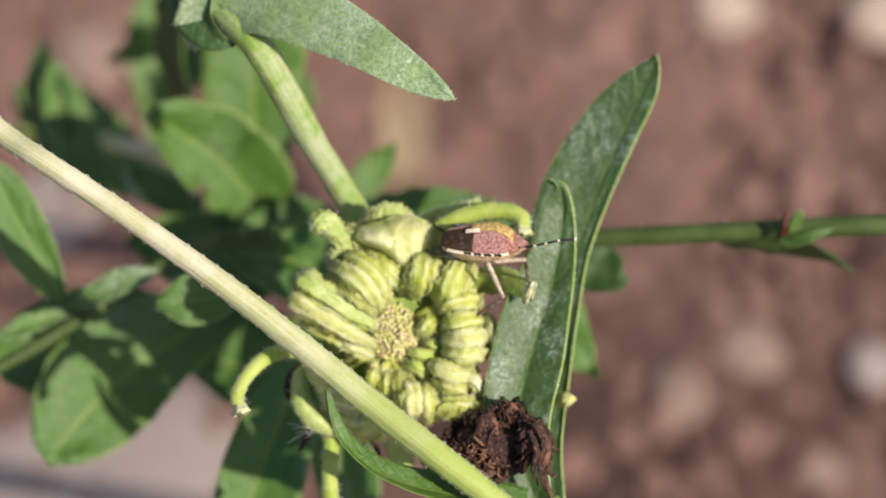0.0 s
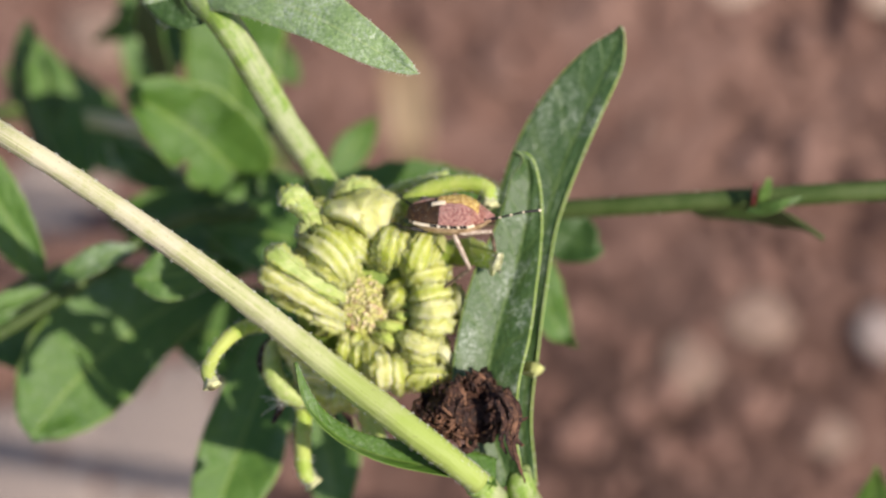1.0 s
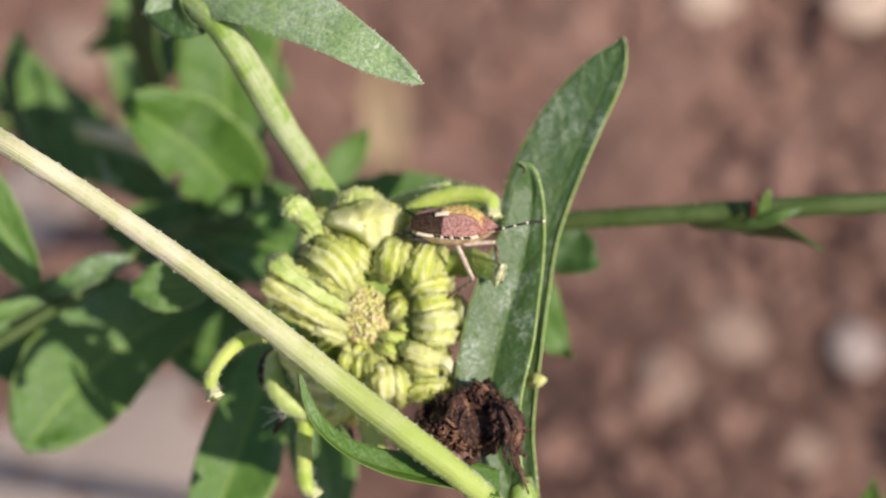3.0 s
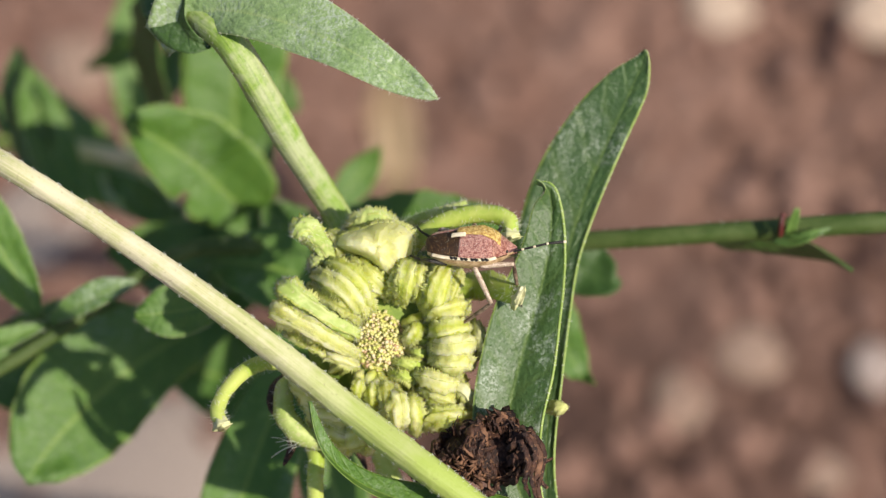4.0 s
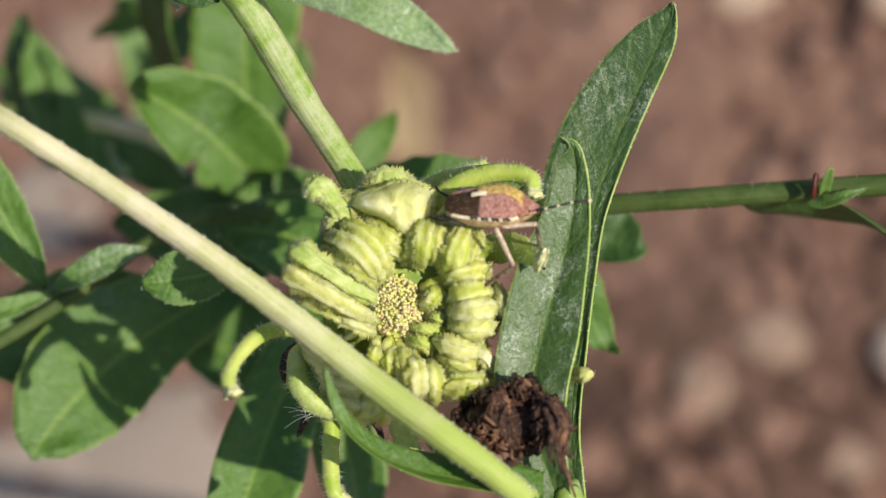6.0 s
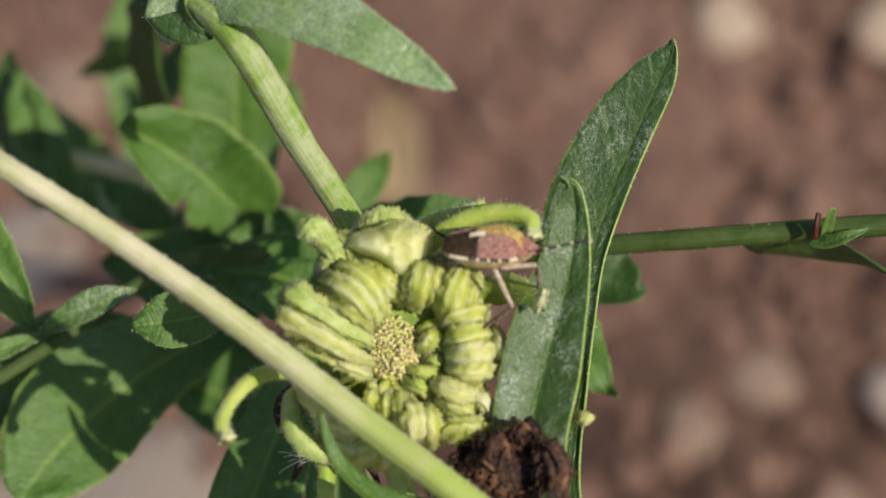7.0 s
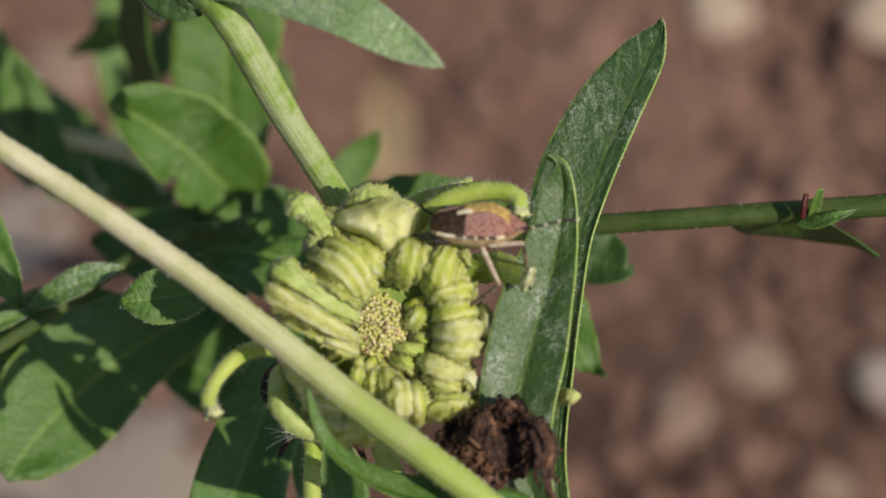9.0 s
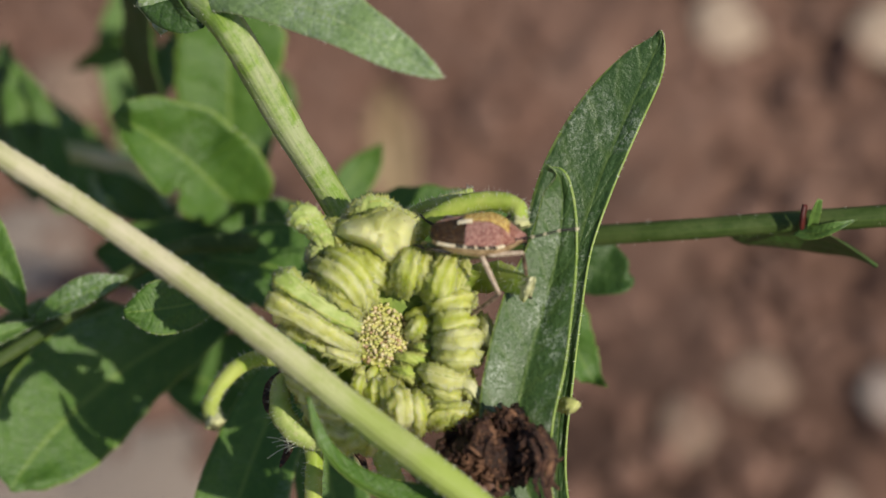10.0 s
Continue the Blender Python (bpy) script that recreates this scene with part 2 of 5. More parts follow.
MEMBRANE = grain_material("bug_membrane", (0.014, 0.006, 0.003), (0.040, 0.018, 0.006), 1700.0, 0.48, 0.6, 0.0002, 0.0, (0.20, 0.12, 0.04), 0.3)
BELLY = grain_material("bug_belly", (0.26, 0.17, 0.08), (0.46, 0.33, 0.19), 1500.0, 0.45, 0.4, 0.0001, 0.0, (0.22, 0.13, 0.07))
PALE = grain_material("bug_pale", (0.66, 0.55, 0.36), (0.76, 0.68, 0.50), 1200.0, 0.45)
SHIN = grain_material("bug_shin", (0.05, 0.03, 0.02), (0.24, 0.17, 0.12), 1300.0, 0.45, 0.4, 0.0001, 0.0, (0.03, 0.02, 0.015))
LEG = grain_material("bug_leg", (0.30, 0.22, 0.15), (0.52, 0.43, 0.33), 1600.0, 0.45, 0.4, 0.0001, 0.0, (0.12, 0.07, 0.05))
BLACK = grain_material("bug_black", (0.010, 0.009, 0.008), (0.028, 0.024, 0.020), 1500.0, 0.4)
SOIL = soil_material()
STONE = grain_material("pebble_pale", (0.265, 0.175, 0.128), (0.34, 0.24, 0.178), 60.0, 0.85, 0.5, 0.002, 0.0, (0.33, 0.24, 0.18))
STONE_LIGHT = grain_material("pebble_light", (0.40, 0.30, 0.22), (0.51, 0.395, 0.30), 60.0, 0.85, 0.4, 0.002)
STONE_WHITE = grain_material("pebble_white", (0.30, 0.235, 0.200), (0.39, 0.32, 0.28), 60.0, 0.8, 0.4, 0.002)
STONE_GREY = grain_material("pebble_grey", (0.265, 0.212, 0.180), (0.345, 0.287, 0.243), 60.0, 0.85, 0.5, 0.002)
CLOD = grain_material("soil_clod", (0.155, 0.086, 0.064), (0.25, 0.152, 0.116), 60.0, 0.95, 0.8, 0.004, 0.0, (0.12, 0.067, 0.051), 0.2)


# ---- building blocks ----
BASE = {}


def thing(name, base, label, category, group="", kind=""):
    """An empty at the thing's base, in the plant's slanted frame."""
    ob = new(name)
    ob.empty_display_size = 0.01
    ob.matrix_world = SLOPE @ Matrix.Translation(Vector(base) * 0.001)
    BASE[ob] = Vector(base)
    return tagged(ob, label, category, group, kind)


def part(name, bm, material, parent, label="", kind=""):
    """Links a bmesh, in millimetres of the plant's frame, as one mesh under its thing or part."""
    top = parent
    while top.parent:
        top = top.parent
    off = BASE[top]
    for v in bm.verts:
        v.co = (v.co - off) * 0.001
    bmesh.ops.recalc_face_normals(bm, faces=bm.faces[:])
    me = bpy.data.meshes.new(name)
    bm.to_mesh(me)
    bm.free()
    me.materials.append(material)
    me.polygons.foreach_set("use_smooth", [True] * len(me.polygons))
    ob = new(name, me)
    ob.parent = parent
    return tagged(ob, label, kind=kind)


def soil_at(x, y):
    """The plant-frame place of the soil point (x, y), in millimetres."""
    return tuple(SLOPE.inverted() @ Vector((x * 0.001, y * 0.001, 0.0)) * 1000)


def spline(points, n):
    """Catmull-Rom through rows of numbers, n samples."""
    p = np.array([tuple(a) for a in points], float)
    p = np.vstack([2 * p[0] - p[1], p, 2 * p[-1] - p[-2]])
    out = []
    for t in np.linspace(0, len(p) - 3 - 1e-9, n):
        i = int(t)
        f = t - i
        a, b, c, d = p[i:i + 4]
        out.append(0.5 * (2 * b + (c - a) * f + (2 * a - 5 * b + 4 * c - d) * f * f + (3 * b - a - 3 * c + d) * f ** 3))
    return out


def tube(bm, rows, n=24, seg=12, flat=1.0, up=(0, 0, 1), ribs=(0, 0.0), rough=0.0, seed=0.0, waver=0.0):
    """Sweeps a ribbed tube along rows of (x, y, z, radius). Returns (place, outward) samples of its skin."""
    uv = bm.loops.layers.uv.verify()
    s = spline(rows, n)
    rings, skin = [], []
    for i, q in enumerate(s):
        c, r = Vector(q[:3]), max(q[3], 0.02)
        d = Vector(s[min(i + 1, n - 1)][:3]) - Vector(s[max(i - 1, 0)][:3])
        d.normalize()
        side = d.cross(Vector(up))
        if side.length < 1e-3:
            side = d.cross(Vector((0.3, 1, 0.2)))
        side.normalize()
        top = side.cross(d)
        ring = []
        for j in range(seg):
            a = 2 * math.pi * j / seg
            o = side * math.cos(a) + top * math.sin(a) * flat
            w = a + waver * noise.noise(Vector((i * 6.0 / n, seed, a)))
            ridge = (1 - abs(math.sin(ribs[0] * w / 2)) ** 0.75) * (1 + 1.5 * waver * noise.noise(Vector((i * 9.0 / n, a * 1.5, seed))))
            k = 1 + ribs[1] * (1.6 * ridge - 0.6)
            if rough:
                k += rough * (noise.noise(c * (1.1 / max(r, 0.3)) + o * 1.7 + Vector((seed, 0, 0))) + 0.3 * noise.noise(c * 2.6 + o * 5.0 + Vector((0, seed, 0))))
            ring.append(bm.verts.new(c + o * r * k))
            skin.append((c + o * r * k, o.normalized()))
        rings.append(ring)
    for i in range(n - 1):
        for j in range(seg):
            j2 = (j + 1) % seg
            f = bm.faces.new((rings[i][j], rings[i][j2], rings[i + 1][j2], rings[i + 1][j]))
            for lp, w in zip(f.loops, ((j, i), (j + 1, i), (j + 1, i + 1), (j, i + 1))):
                lp[uv].uv = (w[0] / seg, w[1] / (n - 1))
    for ring, i in ((rings[0], 0), (rings[-1], n - 1)):
        c = bm.verts.new(sum((v.co for v in ring), Vector()) / seg)
        for j in range(seg):
            bm.faces.new((c, ring[j], ring[(j + 1) % seg]))
    return skin


def hairs(bm, skin, count, length, rng, lean=0.35, thick=0.035):
    """Fine hairs: slim three-sided spikes on samples of a skin."""
    skin = [s for s in skin if abs(s[1].z) < 0.75] or skin
    for _ in range(count):
        p, o = skin[rng.randrange(len(skin))]
        d = (o + Vector((rng.uniform(-1, 1), rng.uniform(-1, 1), rng.uniform(-1, 1))) * lean).normalized()
        a = d.orthogonal().normalized()
        b = d.cross(a)
        p = p + a * rng.uniform(-0.3, 0.3) + b * rng.uniform(-0.3, 0.3) - o * 0.08
        tip = bm.verts.new(p + d * length * rng.uniform(0.5, 1.3))
        ring = [bm.verts.new(p + (a * math.cos(w) + b * math.sin(w)) * thick) for w in (0, 2.094, 4.189)]
        for j in range(3):
            bm.faces.new((ring[j], ring[(j + 1) % 3], tip))


def leaf(name, parent, rows, normals, material, fold=(0.15, 0.15), wave=0.25, n=44, m=14, thick=0.32, seed=0.0,
         label="", hair=0, rng=None, margin=0.0, teeth=0.0):
    """A blade along rows of (x, y, z, width on the left, width on the right), base to tip; normals: its
    facing along the way; fold: how far each half rises from the midrib."""
    bm = bmesh.new()
    uv = bm.loops.layers.uv.verify()
    s, ns = spline(rows, n), spline(normals, n)
    top, low, skin, edge = [], [], [], []
    for i in range(n):
        c = Vector(s[i][:3])
        d = (Vector(s[min(i + 1, n - 1)][:3]) - Vector(s[max(i - 1, 0)][:3])).normalized()
        nm = Vector(ns[i])
        nm = (nm - d * nm.dot(d)).normalized()
        side = d.cross(nm)
        u = i / (n - 1)
        a, b = [], []
        for j in range(m + 1):
            v = 2 * j / m - 1
            half = max(s[i][3] if v < 0 else s[i][4], 0.06)
            f = fold[0] if v < 0 else fold[1]
            w = abs(v)
            half *= 1 + teeth * (0.5 - abs((u * 9) % 1 - 0.5)) * w * w
            lift = f * half * (w ** 1.25)
            lift += wave * noise.noise(Vector((u * 5.5, v * 1.6, seed))) * (0.4 + w) + 0.16 * wave * noise.noise(Vector((u * 26, v * 6, seed + 5)))
            lift -= 0.14 * math.exp(-(v * 7) ** 2)
            shrink = 1.0 / math.sqrt(1 + f * f * 0.6)
            p = c + side * v * half * shrink + nm * lift
            a.append(bm.verts.new(p))
            b.append(bm.verts.new(p - nm * thick * (1.0 - 0.75 * w ** 3 + 1.3 * math.exp(-(v * 6) ** 2) * (1 - u))))
            if v > 0.98:
                edge.append((*(p - nm * 0.16 - side * 0.06), margin * 0.72 * min(1.0, 0.35 + 5 * (1 - u))))
            if w > 0.98:
                skin.append((p, (side * v + nm * 0.3).normalized()))
        top.append(a)
        low.append(b)
    for i in range(n - 1):
        for j in range(m):
            for g, flip in ((top, False), (low, True)):
                q = [(i, j), (i, j + 1), (i + 1, j + 1), (i + 1, j)]
                q = q[::-1] if flip else q
                fc = bm.faces.new([g[x][y] for x, y in q])
                for lp, (x, y) in zip(fc.loops, q):
                    lp[uv].uv = (x / (n - 1), y / m)
        for j in (0, m):
            fc = bm.faces.new((top[i][j], top[i + 1][j], low[i + 1][j], low[i][j]))
            for lp in fc.loops:
                lp[uv].uv = (i / (n - 1), j / m)
    for i in (0, n - 1):
        for j in range(m):
            fc = bm.faces.new((top[i][j], top[i][j + 1], low[i][j + 1], low[i][j]))
            for lp in fc.loops:
                lp[uv].uv = (i / (n - 1), 0.5)
    ob = part(name, bm, material, parent, label)
    if margin:
        bh = bmesh.new()
        tube(bh, edge[::2] + edge[-1:], n, 7, 0.9, (0, 0, 1), (0, 0), 0.2, seed)
        part("margin", bh, MARGIN, ob, "thickened pale green margin")
    if hair:
        bh = bmesh.new()
        hairs(bh, skin, hair, 0.42, rng, 0.4, 0.034)
        part("hairs", bh, HAIR, ob, "short pale hairs along the margin", "stuff")
    return ob


def stalk(parent, rows, material, n=40, seg=14, ribs=(6, 0.07), hair=0, rng=None, name="stem", label="", rough=0.10, length=0.5):
    bm = bmesh.new()
    skin = tube(bm, rows, n, seg, 1.0, (0, 0.2, 1), ribs, rough, len(BASE) * 3.1)
    ob = part(name, bm, material, parent, label)
    if hair:
        bh = bmesh.new()
        hairs(bh, skin, hair, length, rng, 0.5, 0.028)
        part("hairs", bh, HAIR, ob, "fine pale hairs on the stem", "stuff")
    return ob


def cone_ball(bm, c, r, seg=7, rows=5, squash=(1, 1, 1)):
    """A small rounded bead, cheaper than an icosphere in a growing bmesh."""
    c = Vector(c)
    top = bm.verts.new(c + Vector((0, 0, r * squash[2])))
    low = bm.verts.new(c - Vector((0, 0, r * squash[2])))
    rg = []
    for i in range(1, rows):
        t = math.pi * i / rows
        rg.append([bm.verts.new(c + Vector((math.sin(t) * math.cos(2 * math.pi * j / seg) * r * squash[0],
                                            math.sin(t) * math.sin(2 * math.pi * j / seg) * r * squash[1],
                                            math.cos(t) * r * squash[2]))) for j in range(seg)])
    for j in range(seg):
        k = (j + 1) % seg
        bm.faces.new((top, rg[0][j], rg[0][k]))
        bm.faces.new((low, rg[-1][k], rg[-1][j]))
        for a, b in zip(rg, rg[1:]):
            bm.faces.new((a[j], b[j], b[k], a[k]))


# ---- the soil ----
def ground():
    """One sheet to the horizon: fine and lumpy under the plant, coarse far off."""
    near = np.linspace(-0.34, 0.34, 210)
    far = 0.34 * np.power(1.42, np.arange(1, 30))
    xs = np.concatenate([-far[::-1], near, far])
    cx, cy = 0.02, 0.17
    verts, faces = [], []
    for y in xs:
        for x in xs:
            fade = 1.0 if max(abs(x), abs(y)) < 0.35 else 0.35
            q = Vector((x, y, 0))
            h = 0.007 * noise.noise(q * 14) + 0.004 * noise.noise(q * 37 + Vector((3, 1, 0))) + 0.0035 * noise.noise(q * 95) + 0.0016 * noise.noise(q * 210)
            verts.append((x + cx, y + cy, h * fade - 0.004))
    n = len(xs)
    for j in range(n - 1):
        for i in range(n - 1):
            faces.append((j * n + i, j * n + i + 1, (j + 1) * n + i + 1, (j + 1) * n + i))
    me = bpy.data.meshes.new("ground")
    me.from_pydata(verts, [], faces)
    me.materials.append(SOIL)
    me.polygons.foreach_set("use_smooth", [True] * len(me.polygons))
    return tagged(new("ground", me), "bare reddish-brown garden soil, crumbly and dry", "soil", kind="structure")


def lump_mesh(name, material, seed, squash, amp=0.25, level=3):
    bm = bmesh.new()
    bmesh.ops.create_icosphere(bm, subdivisions=level, radius=1.0)
    for v in bm.verts:
        k = 1 + amp * noise.noise(v.co * 1.3 + Vector((seed, 0, 0))) + 0.35 * amp * noise.noise(v.co * 3.7 + Vector((0, seed, 0)))
        v.co = Vector((v.co.x * squash[0], v.co.y * squash[1], v.co.z * squash[2])) * k
    me = bpy.data.meshes.new(name)
    bm.to_mesh(me)
    bm.free()
    me.materials.append(material)
    me.polygons.foreach_set("use_smooth", [True] * len(me.polygons))
    return me


def clods():
    rng = random.Random(12)
    form = [lump_mesh("clod_form", CLOD, s, (1, 0.9, 0.7), 0.5, 2) for s in (1.0, 7.0, 13.0)]
    verts, faces = [], []
    for _ in range(2600):
        x, y = rng.uniform(-0.24, 0.28), rng.uniform(-0.05, 0.42)
        r = 0.0022 + 0.0058 * rng.random() ** 3.0
        me = rng.choice(form)
        turn = Euler((rng.uniform(-1, 1), rng.uniform(-1, 1), rng.uniform(0, 6.28))).to_matrix()
        k = len(verts)
        verts += [tuple(turn @ (v.co * r) + Vector((x, y, -r * 0.1 - 0.003))) for v in me.vertices]
        faces += [tuple(k + i for i in p.vertices) for p in me.polygons]
    me = bpy.data.meshes.new("soil_crumbs")
    me.from_pydata(verts, [], faces)
    me.materials.append(CLOD)
    me.polygons.foreach_set("use_smooth", [True] * len(me.polygons))
    tagged(new("soil_crumbs", me), "loose brown crumbs and clods of dry soil", "soil crumbs", kind="stuff")
    for m in form:
        bpy.data.meshes.remove(m)


PEBBLES = [
    (*(0.0909, 0.1492), 0.0100, "pale", "rounded pale beige pebble lying on the soil"),
    (*(0.1285, 0.1450), 0.0080, "white", "rounded whitish pebble lying on the soil"),
    (*(0.0878, 0.2718), 0.0120, "light", "rounded pale beige pebble lying on the soil"),
    (*(0.1378, 0.2675), 0.0120, "light", "rounded pale beige pebble lying on the soil"),
    (*(0.1104, 0.1112), 0.0070, "pale", "small pale beige pebble lying on the soil"),
    (*(0.0694, 0.1347), 0.0090, "pale", "small pale beige pebble lying on the soil"),
    (*(0.0593, 0.2132), 0.0050, "pale", "small pale beige pebble lying on the soil"),
    (*(-0.0880, 0.1090), 0.0300, "grey", "broad flat pale stone lying on the soil"),
    (*(-0.1250, 0.0980), 0.0280, "grey", "broad flat pale stone lying on the soil"),
    (*(-0.1272, 0.1925), 0.0165, "grey", "broad flat pale stone lying on the soil"),
    (*(-0.1179, 0.2485), 0.0120, "pale", "rounded pale beige pebble lying on the soil"),
]
_kinds = {"light": lump_mesh("pebble", STONE_LIGHT, 3.0, (1.0, 0.9, 0.6)), "pale": lump_mesh("pebble", STONE, 2.0, (1.0, 0.85, 0.6)), "white": lump_mesh("pebble", STONE_WHITE, 5.0, (0.95, 1.0, 0.62)), "grey": lump_mesh("pebble", STONE_GREY, 8.0, (0.95, 1.0, 0.5))}


def pebble_row():
    for x, y, r, kind, text in PEBBLES:
        ob = new("pebble", _kinds[kind])
        ob.location, ob.scale, ob.rotation_euler = (x, y, -r * 0.10), (r, r, r * 0.36), (0, 0, x * 40 + y * 17)
        tagged(ob, text, "stone", "pebbles on the soil")


ground()
clods()
pebble_row()

# ---- the green seed head ----
rng = random.Random(4)


def saw(bm, line, length):
    """A row of small flat teeth along a line of (place, outward) samples."""
    for (p, o), (q, _) in zip(line, line[1:]):
        along = q - p
        if rng.random() < 0.12 or along.length < 1e-4:
            continue
        side = along.cross(o).normalized() * 0.10
        tip = bm.verts.new((p + q) / 2 + o * length * rng.uniform(0.45, 1.15) + along * rng.uniform(-0.4, 0.4))
        c = [bm.verts.new(v - o * 0.1) for v in (p - along * 0.2 + side, p - along * 0.2 - side, q + along * 0.2 - side, q + along * 0.2 + side)]
        for a in range(4):
            bm.faces.new((c[a], c[(a + 1) % 4], tip))


def grow_seed(head, mat, rows):
    """A plump ridged seed along rows of (x, y, z, half width), from its outer to its inner end."""
    bm = bmesh.new()
    rows = [(x, y, z, r * 1.13) for x, y, z, r in rows]
    wide = max(q[3] for q in rows)
    ribs = rng.choice((4, 5, 6, 7)) if wide > 1.0 else rng.choice((3, 4, 5))
    lean = Vector((rng.uniform(-0.35, 0.35), rng.uniform(-0.35, 0.35), 1))
    skin = tube(bm, rows, 40, 36, 0.80, lean, (ribs, rng.uniform(0.12, 0.26)), 0.27, rows[0][0] * 3 + rows[0][1], 0.5)
    # the ridges lie at whole numbers of u
    uv = bm.loops.layers.uv.verify()
    for f in bm.faces:
        for lp in f.loops:
            lp[uv].uv.x *= ribs
    ob = part("seed", bm, SEED_PALE if mat is SEED and rng.random() < 0.35 else mat, head)
    ends = [q for i, q in enumerate(skin) if q[1].z > -0.3 and (i < 36 * 10 or i > 36 * 31)]
    bh = bmesh.new()
    for j in (1, 17, rng.choice((6, 9, 12)))[:3 if wide > 1.0 else 2]:
        saw(bh, [skin[i * 36 + j] for i in range(3, 38)], rng.uniform(0.40, 0.80) if j in (1, 17) else 0.3)
    hairs(bh, ends, 150, 0.40, rng, 0.6, 0.09)
    hairs(bh, [q for q in skin if q[1].z > -0.3], 130, 0.20, rng, 0.6, 0.12)
    part("teeth", bh, TEETH, ob, "fine pale teeth along the ridges", "stuff")
    bh = bmesh.new()
    shaggy = mat is HAIRY
    hairs(bh, [q for q in skin if q[1].z > -0.3], 460 if shaggy else 150, 0.60 if shaggy else 0.40, rng, 0.5, 0.024)
    hairs(bh, ends, 160 if shaggy else 30, 0.85 if shaggy else 0.6, rng, 0.4, 0.026)
    part("hairs", bh, HAIR, ob, "short clear hairs", "stuff")


def grow_saddle(head):
    """The broad winged seed at the top: a lobed dome with two cream plates and a toothed rim."""
    c = Vector((-8.05, 2.9, 0))
    rim = [(-6.1, 0.4), (-5.1, 1.7), (-3.3, 2.4), (-1.5, 2.8), (-0.3, 3.4), (2.0, 3.5), (3.6, 3.0), (4.9, 1.9), (5.1, 0.2), (4.7, -1.6), (3.7, -3.1), (2.1, -4.4), (0.9, -4.0), (-0.5, -2.6), (-2.3, -1.4), (-4.4, -0.6)]
    ring = spline([(*p, 0) for p in rim + rim[:1]], 73)[:-1]
    plates = [((-4.3, 0.7), (-1.6, 0.1), (1.3, -3.1)), ((3.6, 2.4), (3.8, 0.4), (2.8, -2.6))]
    lines = [[q[:2] for q in spline([(*p, 0) for p in pl], 14)] for pl in plates]

    def near(x, y):
        return max(math.exp(-(min(math.hypot(x - q[0], y - q[1]) for q in ln) / 1.35) ** 2) for ln in lines)

    bm = bmesh.new()
    uv = bm.loops.layers.uv.verify()
    grid, mark, skin = [], {}, []
    for i in range(1, 15):
        r = i / 14
        row = []
        for q in ring:
            x, y = q[0] * r, q[1] * r
            k = near(x, y)
            z = -6.0 + 4.4 * (1 - r ** 3.4) + 1.0 * k * (1 - r ** 5) + 0.55 * noise.noise(Vector((x * 0.8, y * 0.8, 3))) + 0.22 * noise.noise(Vector((x * 2.6, y * 2.6, 5)))
            v = bm.verts.new(c + Vector((x, y, z)))
            mark[v] = (0.42 * (1 - k), 0.5)
            row.append(v)
            if r > 0.9:
                skin.append((v.co.copy(), Vector((q[0], q[1], 1.5)).normalized()))
        grid.append(row)
    top, low = bm.verts.new(c + Vector((0, 0, -1.9))), bm.verts.new(c + Vector((0, 0, -9)))
    mark[top], mark[low] = (0.5, 0.0), (0.5, 1.0)
    n = len(ring)
    for j in range(n):
        k = (j + 1) % n
        bm.faces.new((top, grid[0][j], grid[0][k]))
        bm.faces.new((low, grid[-1][k], grid[-1][j]))
        for g, h in zip(grid, grid[1:]):
            bm.faces.new((g[j], h[j], h[k], g[k]))
    for f in bm.faces:
        for lp in f.loops:
            lp[uv].uv = mark[lp.vert]
    ob = part("seed", bm, SEED_PALE, head, "broad cream and green winged seed")
    bh = bmesh.new()
    hairs(bh, skin, 200, 0.34, rng, 0.5, 0.11)
    saw(bh, [((p + q) / 2 if h else p, (o + w).normalized()) for (p, o), (q, w) in zip(skin, skin[1:]) for h in (0, 1)], 0.55)
    part("teeth", bh, TEETH, ob, "fine pale teeth along the rim", "stuff")
    bh = bmesh.new()
    hairs(bh, skin, 260, 0.6, rng, 0.5, 0.026)
    part("hairs", bh, HAIR, ob, "short clear hairs", "stuff")


def grow_hook(head, rows, flat, mat, tip):
    """A long seed that curls away, along rows of (x, y, z, radius)."""
    bm = bmesh.new()
    skin = tube(bm, rows, 34, 14, flat, (0, 0, 1), (4, 0.10), 0.16, rows[0][0])
    ob = part("hooked_seed", bm, mat, head, "long curved hairy seed")
    bh = bmesh.new()
    hairs(bh, skin, 300, 0.75, rng, 0.35, 0.034)
    part("hairs", bh, HAIR, ob, "clear bristles", "stuff")
    if tip:
        bm = bmesh.new()
        e = Vector(rows[-1][:3])
        d = (e - Vector(rows[-2][:3])).normalized()
        r = rows[-1][3]
        tube(bm, [(*(e - d * 0.7), r * 0.95), (*(e - d * 0.1), r * 1.15), (*(e + d * 0.45), r * 1.45), (*(e + d * 0.7), r * 1.30), (*(e + d * 0.45), r * 0.5)], 14, 16, flat, (0, 0, 1), (5, 0.30), 0.25, 4.0)
        part("seed_tip", bm, HOOK_TIP, ob, "pale blunt tip")


